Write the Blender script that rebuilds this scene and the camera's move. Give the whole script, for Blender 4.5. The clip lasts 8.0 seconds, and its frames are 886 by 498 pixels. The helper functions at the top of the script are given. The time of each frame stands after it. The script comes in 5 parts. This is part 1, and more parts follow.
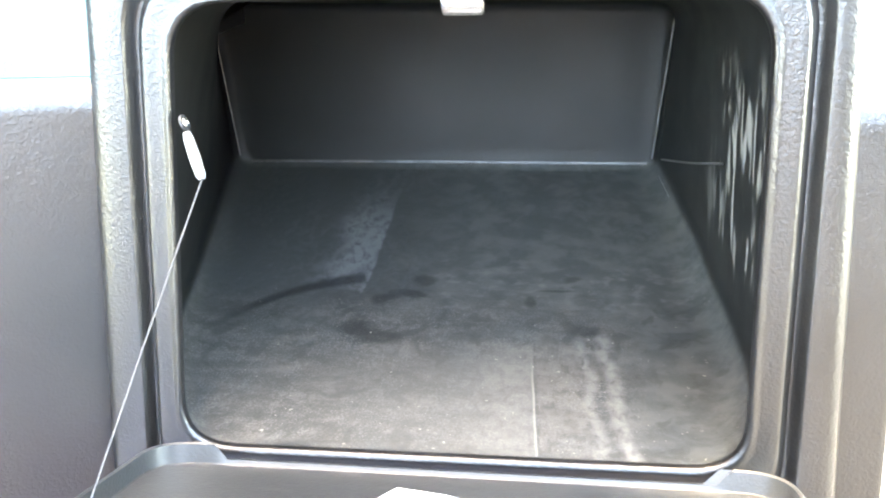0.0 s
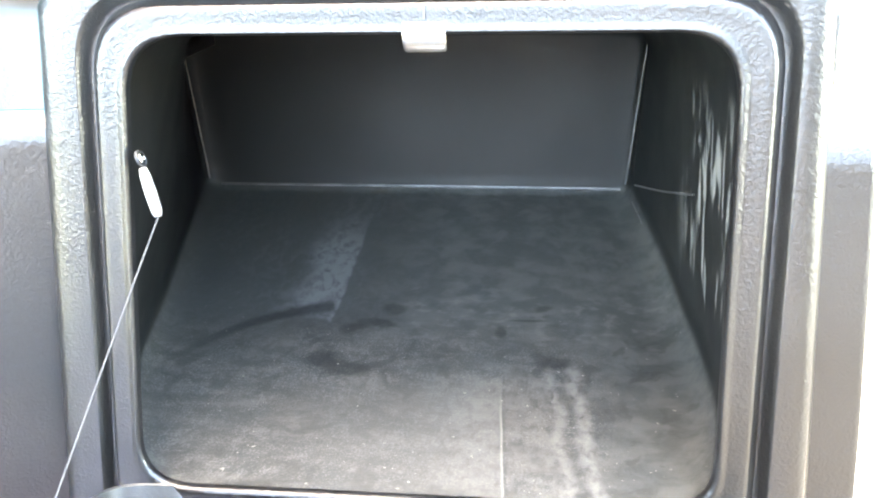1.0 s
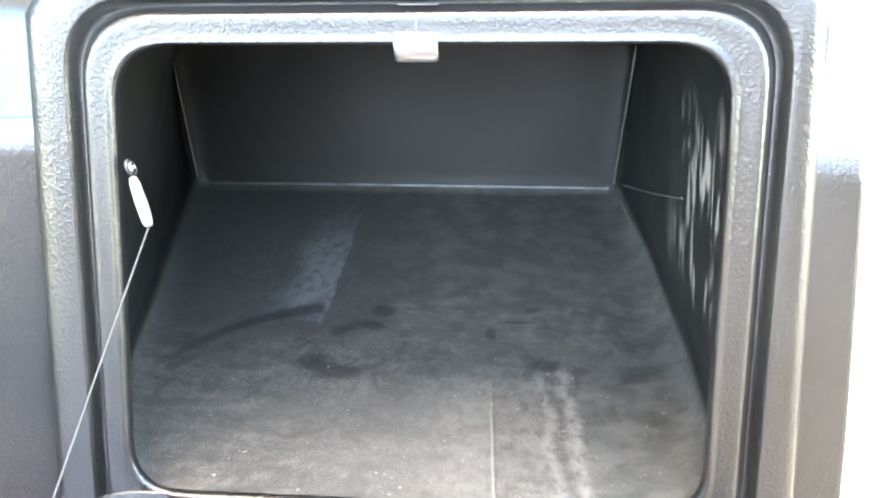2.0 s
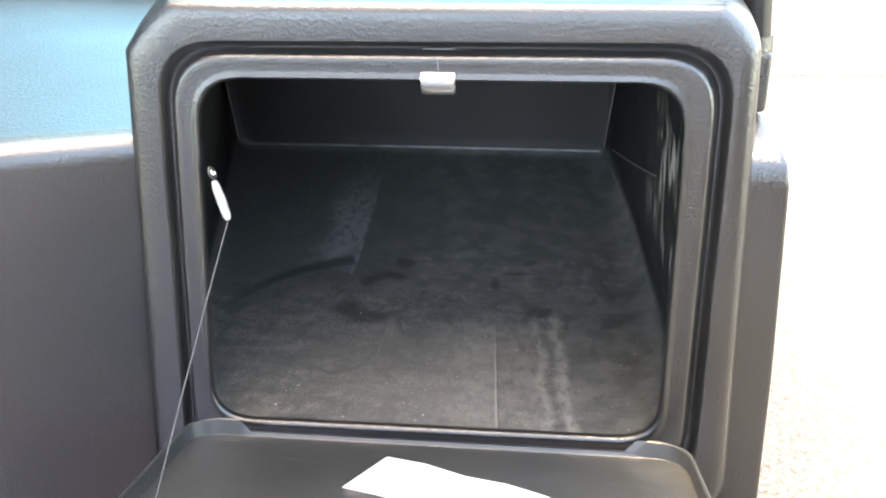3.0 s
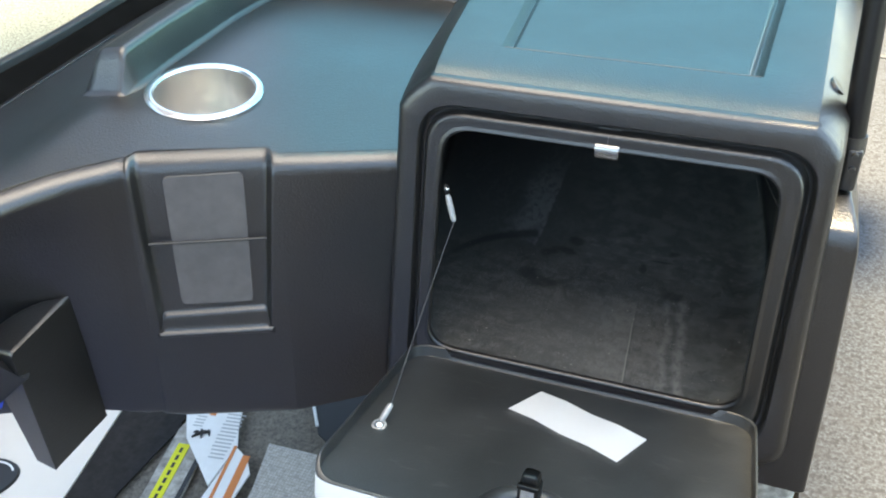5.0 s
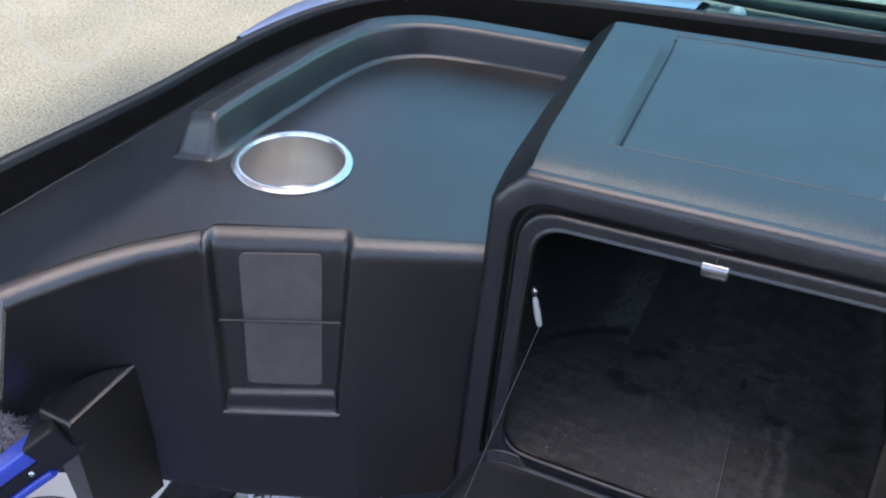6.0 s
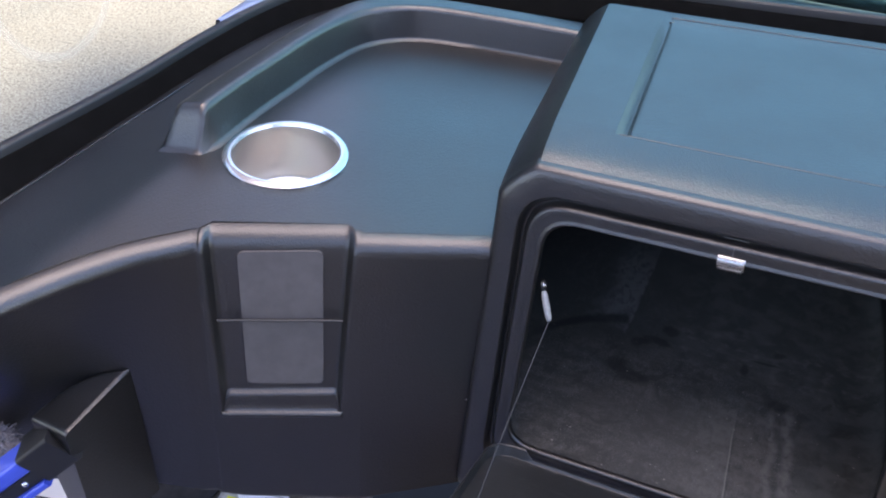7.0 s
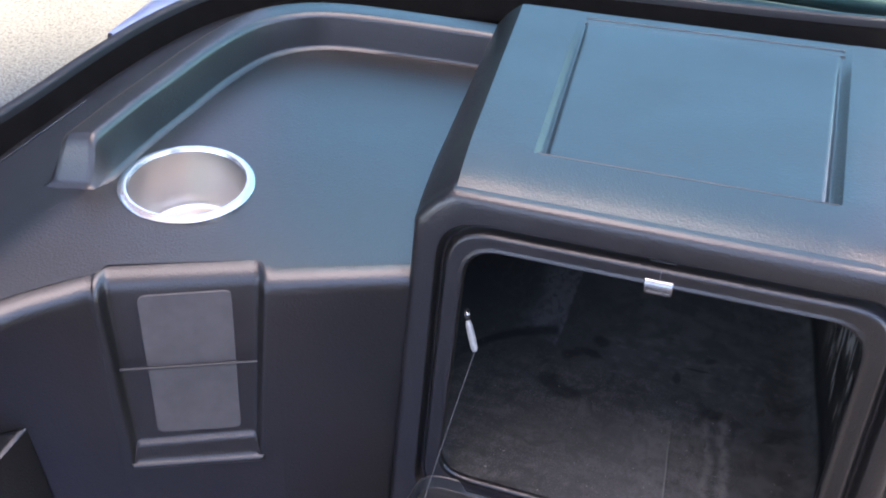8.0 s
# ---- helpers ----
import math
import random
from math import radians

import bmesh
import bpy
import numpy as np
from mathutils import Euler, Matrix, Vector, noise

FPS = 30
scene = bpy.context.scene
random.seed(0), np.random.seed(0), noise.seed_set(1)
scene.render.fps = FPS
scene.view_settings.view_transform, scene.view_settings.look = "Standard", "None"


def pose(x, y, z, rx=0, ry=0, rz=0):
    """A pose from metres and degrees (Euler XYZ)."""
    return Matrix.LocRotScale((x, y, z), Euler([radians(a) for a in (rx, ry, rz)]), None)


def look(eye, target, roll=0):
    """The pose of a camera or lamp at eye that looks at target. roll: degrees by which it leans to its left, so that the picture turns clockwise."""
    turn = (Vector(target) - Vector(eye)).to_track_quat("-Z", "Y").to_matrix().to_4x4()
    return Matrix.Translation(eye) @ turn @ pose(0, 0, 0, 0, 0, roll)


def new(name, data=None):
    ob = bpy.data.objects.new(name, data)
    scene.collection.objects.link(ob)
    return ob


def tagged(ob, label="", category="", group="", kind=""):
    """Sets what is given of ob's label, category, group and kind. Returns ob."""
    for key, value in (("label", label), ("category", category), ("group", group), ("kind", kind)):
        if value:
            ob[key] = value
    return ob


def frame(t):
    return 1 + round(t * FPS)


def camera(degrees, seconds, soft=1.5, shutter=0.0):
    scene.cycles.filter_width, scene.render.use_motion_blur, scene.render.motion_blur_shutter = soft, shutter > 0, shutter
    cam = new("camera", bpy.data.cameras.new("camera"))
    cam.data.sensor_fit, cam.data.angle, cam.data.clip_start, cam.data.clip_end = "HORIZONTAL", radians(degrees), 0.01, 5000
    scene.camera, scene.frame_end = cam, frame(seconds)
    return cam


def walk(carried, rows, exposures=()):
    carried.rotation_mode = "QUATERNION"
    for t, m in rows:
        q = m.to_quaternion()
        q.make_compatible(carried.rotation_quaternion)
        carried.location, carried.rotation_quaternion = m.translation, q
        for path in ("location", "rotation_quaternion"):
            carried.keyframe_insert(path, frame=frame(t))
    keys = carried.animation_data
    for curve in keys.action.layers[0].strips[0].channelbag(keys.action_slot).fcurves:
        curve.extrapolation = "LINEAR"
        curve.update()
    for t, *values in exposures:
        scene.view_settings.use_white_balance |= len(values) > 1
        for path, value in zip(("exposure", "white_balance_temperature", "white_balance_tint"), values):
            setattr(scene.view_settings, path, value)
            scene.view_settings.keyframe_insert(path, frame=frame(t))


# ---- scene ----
from mathutils.geometry import delaunay_2d_cdt

cam = camera(53.6, 8.0, 2.0)
PATH = [
    (0, (0.043, -0.36, 0.413), (-0.223, 1.438, -0.421), -2.4),
    (0.5, (0.051, -0.355, 0.417), (-0.197, 1.46, -0.384), -2.1),
    (1, (0.051, -0.346, 0.422), (-0.179, 1.464, -0.397), -1.8),
    (1.5, (0.054, -0.341, 0.421), (-0.164, 1.467, -0.406), -1.6),
    (1.7, (0.052, -0.34, 0.422), (-0.16, 1.465, -0.414), -1.6),
    (2.8, (0.044, -0.393, 0.497), (-0.119, 1.347, -0.475), -1.2),
    (3, (0.052, -0.417, 0.52), (-0.151, 1.276, -0.525), -1.7),
    (3.5, (0.058, -0.466, 0.575), (-0.122, 1.197, -0.522), -1.0),
    (4, (0.076, -0.527, 0.645), (-0.135, 1.058, -0.555), -0.9),
    (4.5, (0.091, -0.568, 0.706), (-0.217, 0.954, -0.554), -3.1),
    (4.7, (0.105, -0.568, 0.718), (-0.317, 0.914, -0.557), -3.8),
    (5, (0.093, -0.551, 0.714), (-0.499, 0.903, -0.526), -3.5),
    (5.2, (0.09, -0.531, 0.709), (-0.614, 0.904, -0.493), -2.9),
    (6.3, (0.048, -0.478, 0.728), (-0.748, 0.939, -0.437), -2.9),
    (6.5, (0.033, -0.475, 0.724), (-0.735, 0.936, -0.466), -2.8),
    (7, (0.028, -0.48, 0.729), (-0.67, 0.944, -0.489), -2.1),
    (7.5, (0.024, -0.47, 0.739), (-0.631, 0.979, -0.474), -2.2),
    (8, (0.019, -0.428, 0.736), (-0.528, 1.026, -0.525), -1.7),
]
EXPOSURE = [(0.0, 6.65, 15000, 9), (1.7, 6.55, 14600, 9), (2.8, 5.65, 15600, 12), (3.5, 4.5, 14500, 9), (4.0, 4.5, 13200, 6), (4.5, 4.12, 12500, 3), (5.0, 3.88, 12600, 3), (6.3, 2.98, 9800, 20), (7.0, 3.4, 10200, 22), (7.5, 3.6, 10300, 21), (8.0, 3.65, 10100, 24)]
walk(cam, [(t, look(eye, target, roll)) for t, eye, target, roll in PATH], EXPOSURE)

# ---- world and light ----
world = bpy.data.worlds.new("sky")
scene.world = world
world.use_nodes = True
wn, wl = world.node_tree.nodes, world.node_tree.links
sky = wn.new("ShaderNodeTexSky")
sky.sky_type = "NISHITA"
sky.sun_disc = False
sky.sun_elevation = radians(82)
sky.sun_rotation = radians(146)
sky.air_density, sky.dust_density, sky.ozone_density = 0.75, 0.0, 7.0
wn["Background"].inputs["Strength"].default_value = 0.125
wl.new(sky.outputs["Color"], wn["Background"].inputs["Color"])
sun = new("sun", bpy.data.lights.new("sun", "SUN"))
sun.data.energy, sun.data.angle, sun.data.color = 1.9, radians(18), (1.0, 0.97, 0.955)
sun.matrix_world = look((0, 0, 3), (0.03, -0.12, 2.0))

# ---- materials ----


def mat(name, base, rough=0.5, metal=0.0, spots=None, spot_scale=30.0, bump=0.0, bump_scale=800.0, rough_var=0.0, spec=0.5, coat=0.0):
    """A node material: base colour mottled towards spots, grain as bump, roughness varied at a larger scale."""
    m = bpy.data.materials.new(name)
    m.use_nodes = True
    n, l = m.node_tree.nodes, m.node_tree.links
    b = n["Principled BSDF"]
    b.inputs["Base Color"].default_value = (*base, 1)
    b.inputs["Roughness"].default_value = rough
    b.inputs["Metallic"].default_value = metal
    b.inputs["Specular IOR Level"].default_value = spec
    b.inputs["Coat Weight"].default_value = coat
    tc = n.new("ShaderNodeTexCoord")
    if spots:
        t = n.new("ShaderNodeTexNoise")
        t.inputs["Scale"].default_value = spot_scale
        t.inputs["Detail"].default_value = 6
        t.inputs["Roughness"].default_value = 0.65
        l.new(tc.outputs["Object"], t.inputs["Vector"])
        r = n.new("ShaderNodeValToRGB")
        r.color_ramp.elements[0].position, r.color_ramp.elements[1].position = 0.36, 0.66
        r.color_ramp.elements[0].color, r.color_ramp.elements[1].color = (*base, 1), (*spots, 1)
        l.new(t.outputs["Fac"], r.inputs["Fac"])
        l.new(r.outputs["Color"], b.inputs["Base Color"])
    if rough_var:
        t = n.new("ShaderNodeTexNoise")
        t.inputs["Scale"].default_value = 14
        t.inputs["Detail"].default_value = 4
        l.new(tc.outputs["Object"], t.inputs["Vector"])
        mr = n.new("ShaderNodeMapRange")
        mr.inputs["From Min"].default_value, mr.inputs["From Max"].default_value = 0.3, 0.7
        mr.inputs["To Min"].default_value, mr.inputs["To Max"].default_value = rough - rough_var, rough + rough_var
        l.new(t.outputs["Fac"], mr.inputs["Value"])
        l.new(mr.outputs["Result"], b.inputs["Roughness"])
    if bump:
        t = n.new("ShaderNodeTexNoise")
        t.inputs["Scale"].default_value = bump_scale
        t.inputs["Detail"].default_value = 3
        l.new(tc.outputs["Object"], t.inputs["Vector"])
        bp = n.new("ShaderNodeBump")
        bp.inputs["Strength"].default_value = bump
        bp.inputs["Distance"].default_value = 0.001
        l.new(t.outputs["Fac"], bp.inputs["Height"])
        l.new(bp.outputs["Normal"], b.inputs["Normal"])
    return m


PLASTIC = mat("grained black plastic", (0.005, 0.0049, 0.0053), 0.34, spec=1.0, rough_var=0.04)


def leather_grain(m, scale=640.0, strength=0.2):
    """Moulded leather grain: wrinkled cells with a finer tooth over them, and a few dusty smears."""
    n, l = m.node_tree.nodes, m.node_tree.links
    b = n["Principled BSDF"]
    tc = n.new("ShaderNodeTexCoord")
    warp = n.new("ShaderNodeTexNoise")
    warp.inputs["Scale"].default_value, warp.inputs["Detail"].default_value = scale * 0.55, 2
    l.new(tc.outputs["Object"], warp.inputs["Vector"])
    off = n.new("ShaderNodeVectorMath")
    off.operation = "MULTIPLY_ADD"
    l.new(warp.outputs["Color"], off.inputs[0])
    off.inputs[1].default_value = (0.003, 0.003, 0.003)
    l.new(tc.outputs["Object"], off.inputs[2])
    cells = n.new("ShaderNodeTexVoronoi")
    cells.feature = "SMOOTH_F1"
    cells.inputs["Scale"].default_value = scale
    l.new(off.outputs[0], cells.inputs["Vector"])
    tooth = n.new("ShaderNodeTexNoise")
    tooth.inputs["Scale"].default_value, tooth.inputs["Detail"].default_value = scale * 2.4, 3
    l.new(tc.outputs["Object"], tooth.inputs["Vector"])
    add = n.new("ShaderNodeMath")
    add.operation = "MULTIPLY_ADD"
    l.new(tooth.outputs["Fac"], add.inputs[0])
    add.inputs[1].default_value = 0.5
    l.new(cells.outputs["Distance"], add.inputs[2])
    bp = n.new("ShaderNodeBump")
    bp.inputs["Strength"].default_value, bp.inputs["Distance"].default_value = strength, 0.0012
    l.new(add.outputs[0], bp.inputs["Height"])
    l.new(bp.outputs["Normal"], b.inputs["Normal"])
    dust = n.new("ShaderNodeTexNoise")
    dust.inputs["Scale"].default_value, dust.inputs["Detail"].default_value = 7, 7
    l.new(tc.outputs["Object"], dust.inputs["Vector"])
    ramp = n.new("ShaderNodeMapRange")
    ramp.inputs["From Min"].default_value, ramp.inputs["From Max"].default_value, ramp.inputs["To Max"].default_value = 0.52, 0.8, 0.35
    l.new(dust.outputs["Fac"], ramp.inputs["Value"])
    mixed = n.new("ShaderNodeMix")
    mixed.data_type = "RGBA"
    l.new(ramp.outputs["Result"], mixed.inputs["Factor"])
    mixed.inputs["A"].default_value = b.inputs["Base Color"].default_value
    mixed.inputs["B"].default_value = (0.010, 0.010, 0.0104, 1)
    l.new(mixed.outputs["Result"], b.inputs["Base Color"])


leather_grain(PLASTIC)


def liner_material():
    """Black plastic with dust on the floor near the opening, bare patches in it and pale scuffs on one wall."""
    m = mat("dusty black plastic liner", (0.008, 0.008, 0.008), 0.5, spec=0.3, bump=0.12, bump_scale=900, rough_var=0.08)
    n, l = m.node_tree.nodes, m.node_tree.links
    b = n["Principled BSDF"]
    tc = n.new("ShaderNodeTexCoord")
    sep = n.new("ShaderNodeSeparateXYZ")
    l.new(tc.outputs["Object"], sep.inputs[0])

    def noise_tex(scale, detail=5, stretch=(1, 1, 1), dist=0.0):
        mp = n.new("ShaderNodeMapping")
        mp.inputs["Scale"].default_value = stretch
        l.new(tc.outputs["Object"], mp.inputs["Vector"])
        t = n.new("ShaderNodeTexNoise")
        t.inputs["Scale"].default_value, t.inputs["Detail"].default_value, t.inputs["Distortion"].default_value = scale, detail, dist
        l.new(mp.outputs[0], t.inputs["Vector"])
        return t.outputs["Fac"]

    def ramp(v, lo, hi, to=1.0):
        r = n.new("ShaderNodeMapRange")
        r.interpolation_type = "SMOOTHSTEP"
        r.inputs["From Min"].default_value, r.inputs["From Max"].default_value, r.inputs["To Max"].default_value = lo, hi, to
        l.new(v, r.inputs["Value"])
        return r.outputs["Result"]

    def times(a, c):
        q = n.new("ShaderNodeMath")
        q.operation = "MULTIPLY"
        l.new(a, q.inputs[0])
        l.new(c, q.inputs[1])
        return q.outputs[0]

    def blend(fac, col, under):
        q = n.new("ShaderNodeMix")
        q.data_type = "RGBA"
        l.new(fac, q.inputs["Factor"])
        if under is None:
            q.inputs["A"].default_value = (0.014, 0.0147, 0.0146, 1)
        else:
            l.new(under, q.inputs["A"])
        q.inputs["B"].default_value = (*col, 1)
        return q.outputs["Result"]

    box = n.new("ShaderNodeMapping")
    box.inputs["Rotation"].default_value = (radians(8.4), 0, 0)
    box.inputs["Location"].default_value = (0, 0.0054, 0.203)
    l.new(tc.outputs["Object"], box.inputs["Vector"])
    sep = n.new("ShaderNodeSeparateXYZ")
    l.new(box.outputs[0], sep.inputs[0])
    wob = n.new("ShaderNodeTexNoise")
    wob.inputs["Scale"].default_value, wob.inputs["Detail"].default_value = 45, 4
    l.new(tc.outputs["Object"], wob.inputs["Vector"])

    def spot(cx, cy, rx, ry, soft=0.35, to=1.0, wobble=1.6):
        """A ragged stain on the floor round (cx, cy)."""
        mp = n.new("ShaderNodeMapping")
        mp.inputs["Scale"].default_value = (1 / rx, 1 / ry, 0)
        mp.inputs["Location"].default_value = (-cx / rx - wobble / 2, -cy / ry - wobble / 2, 0)
        l.new(box.outputs[0], mp.inputs["Vector"])
        ad = n.new("ShaderNodeVectorMath")
        ad.operation = "MULTIPLY_ADD"
        l.new(wob.outputs["Color"], ad.inputs[0])
        ad.inputs[1].default_value = (wobble, wobble, 0)
        l.new(mp.outputs[0], ad.inputs[2])
        ln = n.new("ShaderNodeVectorMath")
        ln.operation = "LENGTH"
        l.new(ad.outputs[0], ln.inputs[0])
        return ramp(ln.outputs["Value"], 1.0 + soft, 1.0 - soft, to)

    geo = n.new("ShaderNodeNewGeometry")
    nz = n.new("ShaderNodeSeparateXYZ")
    l.new(geo.outputs["Normal"], nz.inputs[0])
    floor_mask = ramp(nz.outputs["Z"], 0.3, 0.55)

    def math(op, a, c=None, d=None):
        q = n.new("ShaderNodeMath")
        q.operation = op
        for k, v in enumerate((a, c, d)):
            if v is None:
                continue
            if isinstance(v, (int, float)):
                q.inputs[k].default_value = v
            else:
                l.new(v, q.inputs[k])
        return q.outputs[0]

    def on_floor(fac, col, under):
        return blend(times(fac, floor_mask), col, under)

    X, Y = sep.outputs["X"], sep.outputs["Y"]
    ragged = math("MULTIPLY_ADD", noise_tex(34, 6), 0.03, -0.015)
    XR, YR = math("ADD", X, math("MULTIPLY", ragged, 0.35)), math("ADD", Y, ragged)
    felt = noise_tex(900, 3, (1, 0.8, 1))
    tufts = noise_tex(190, 5, (1, 0.7, 1), 0.4)
    # bare felt, darkest at the far left
    c = blend(floor_mask, (0.044, 0.047, 0.0455), None)
    c = on_floor(times(ramp(tufts, 0.4, 0.7, 0.8), ramp(noise_tex(20, 5, (1, 0.6, 1), 0.6), 0.4, 0.62)), (0.062, 0.066, 0.064), c)
    c = on_floor(times(ramp(XR, -0.11, 0.0, 0.9), ramp(noise_tex(75, 7, (0.7, 1, 1), 0.3), 0.38, 0.66)), (0.074, 0.076, 0.071), c)
    # trodden dust towards the opening, rubbed into slanting smears
    dust = times(ramp(YR, 0.185, 0.125), ramp(XR, 0.108, 0.05, 0.75))
    turned_map = n.new("ShaderNodeMapping")
    turned_map.inputs["Rotation"].default_value = (0, 0, radians(34))
    turned_map.inputs["Scale"].default_value = (0.3, 1, 1)
    l.new(tc.outputs["Object"], turned_map.inputs["Vector"])
    smear_tex = n.new("ShaderNodeTexNoise")
    smear_tex.inputs["Scale"].default_value, smear_tex.inputs["Detail"].default_value, smear_tex.inputs["Roughness"].default_value = 95, 8, 0.68
    l.new(turned_map.outputs[0], smear_tex.inputs["Vector"])
    smear = smear_tex.outputs["Fac"]
    c = on_floor(times(dust, ramp(noise_tex(24, 7, (1, 0.7, 1), 0.4), 0.3, 0.6)), (0.066, 0.0625, 0.056), c)
    c = on_floor(times(times(dust, ramp(felt, 0.5, 0.66, 0.75)), ramp(noise_tex(30, 3), 0.3, 0.55)), (0.16, 0.146, 0.128), c)
    c = on_floor(times(dust, ramp(smear, 0.5, 0.62, 0.6)), (0.118, 0.109, 0.096), c)
    c = on_floor(times(dust, ramp(smear, 0.5, 0.38, 0.65)), (0.034, 0.0335, 0.031), c)
    c = on_floor(times(ramp(YR, 0.2, 0.14), ramp(noise_tex(62, 8, (1, 0.8, 1), 0.8), 0.48, 0.36, 0.6)), (0.03, 0.03, 0.0285), c)
    c = on_floor(times(dust, ramp(felt, 0.46, 0.34, 0.7)), (0.03, 0.0285, 0.026), c)
    c = on_floor(times(dust, ramp(tufts, 0.56, 0.4, 0.5)), (0.042, 0.040, 0.0365), c)
    c = on_floor(times(times(ramp(YR, 0.125, 0.08, 0.3), ramp(XR, -0.11, -0.03)), ramp(XR, 0.05, 0.02)), (0.092, 0.087, 0.079), c)
    # streaked middle, with short pale fibres
    c = on_floor(times(times(ramp(Y, 0.14, 0.16), ramp(Y, 0.225, 0.19)), times(ramp(X, -0.07, -0.03), ramp(noise_tex(150, 7, (0.6, 1, 1), 0.25), 0.5, 0.72, 0.35))), (0.152, 0.1472, 0.1344), c)
    # pale wedge with a sharp edge
    edge_x = math("MULTIPLY_ADD", Y, 0.048, -0.0973)
    wedge = times(times(ramp(math("ADD", math("SUBTRACT", X, edge_x), math("MULTIPLY", ragged, 0.25)), 0.0012, -0.0012), ramp(math("ADD", math("SUBTRACT", X, edge_x), math("MULTIPLY", ragged, 1.2)), -0.046, -0.02)), times(ramp(math("ADD", YR, math("MULTIPLY", X, 0.24)), 0.147, 0.157), ramp(YR, 0.30, 0.24)))
    c = on_floor(times(wedge, ramp(tufts, 0.2, 0.6, 0.62)), (0.15, 0.16, 0.163), c)
    # bent dark crease
    away = math("ADD", X, 0.09)
    crease = math("SUBTRACT", math("ADD", Y, math("MULTIPLY", math("MULTIPLY", away, away), 6.7)), 0.184)
    c = on_floor(times(times(ramp(math("ABSOLUTE", math("ADD", crease, math("MULTIPLY", ragged, 0.25))), 0.009, 0.002, 0.85), ramp(X, -0.088, -0.094)), ramp(X, -0.2, -0.15)), (0.016, 0.01728, 0.0176), c)
    # folded pad with two ridges
    fold_x = math("SUBTRACT", math("ADD", X, math("MULTIPLY", ragged, 0.12)), math("MULTIPLY_ADD", Y, -0.06, 0.0339))
    fold = times(times(ramp(fold_x, 0.0008, -0.0008), ramp(fold_x, -0.062, -0.004)), times(ramp(YR, 0.122, 0.108, 0.42), ramp(tufts, 0.15, 0.62)))
    c = on_floor(fold, (0.15, 0.139, 0.122), c)
    c = on_floor(times(times(ramp(fold_x, -0.0015, -0.0003), ramp(fold_x, 0.0006, 0.0)), ramp(YR, 0.115, 0.07, 0.4)), (0.3, 0.275, 0.24), c)
    c = on_floor(times(times(ramp(fold_x, 0.001, 0.003), ramp(fold_x, 0.038, 0.03)), times(ramp(YR, 0.128, 0.11, 0.5), ramp(tufts, 0.2, 0.7))), (0.115, 0.105, 0.092), c)
    ridge_x = math("SUBTRACT", X, math("MULTIPLY_ADD", Y, -0.08, 0.0796))
    for shift, wide, amount in ((0.0, 0.007, 0.5), (-0.0135, 0.0055, 0.32)):
        line = ramp(math("ABSOLUTE", math("ADD", math("SUBTRACT", ridge_x, shift), math("MULTIPLY", ragged, 0.5))), wide, 0.0004, amount)
        c = on_floor(times(times(line, ramp(Y, 0.138, 0.125)), ramp(tufts, 0.2, 0.6)), (0.2, 0.188, 0.168), c)
    # damp marks
    for cx, cy, rx, ry, ragg in ((-0.05, 0.186, 0.008, 0.006, 1.6), (-0.060, 0.169, 0.014, 0.005, 2.2), (-0.074, 0.163, 0.008, 0.004, 2.0), (-0.085, 0.128, 0.012, 0.009, 1.6), (-0.066, 0.120, 0.015, 0.008, 1.8), (0.0235, 0.164, 0.0035, 0.007, 1.2), (0.040, 0.1765, 0.0105, 0.0013, 0.25), (0.0515, 0.190, 0.006, 0.004, 2.0), (0.060, 0.134, 0.008, 0.006, 1.4)):
        c = on_floor(spot(cx, cy, rx, ry, 0.45, 0.6, ragg * 1.4), (0.010, 0.0102, 0.0102), c)
    grit = times(times(ramp(noise_tex(300, 3), 0.69, 0.73, 0.9), floor_mask), times(ramp(Y, 0.24, 0.06), ramp(noise_tex(30, 3), 0.42, 0.62)))
    c = blend(grit, (0.3, 0.27, 0.23), c)
    # pale rubbed streaks on the side wall
    side = times(times(ramp(nz.outputs["X"], -0.6, -0.9), ramp(X, 0.09, 0.11)), times(ramp(Y, 0.21, 0.13), times(ramp(sep.outputs["Z"], 0.335, 0.29), ramp(sep.outputs["Z"], 0.185, 0.225))))
    scuff = times(times(ramp(noise_tex(105, 5, (1, 1.0, 0.22), 0.5), 0.51, 0.61, 0.9), side), ramp(noise_tex(24, 2, (1, 1, 0.6)), 0.44, 0.56))
    c = blend(scuff, (0.34, 0.335, 0.31), c)
    # felt relief on the floor alone
    relief = n.new("ShaderNodeBump")
    relief.inputs["Distance"].default_value = 0.0015
    l.new(times(floor_mask, ramp(felt, 0.0, 1.0, 0.45)), relief.inputs["Strength"])
    l.new(tufts, relief.inputs["Height"])
    l.new(b.inputs["Normal"].links[0].from_socket, relief.inputs["Normal"])
    l.new(relief.outputs["Normal"], b.inputs["Normal"])
    l.new(c, b.inputs["Base Color"])
    return m


LINER = liner_material()
DOORMAT = mat("scuffed black plastic", (0.016, 0.0175, 0.0178), 0.38, spec=0.7, spots=(0.03, 0.032, 0.032), spot_scale=9, bump=0.2, bump_scale=650, rough_var=0.04)


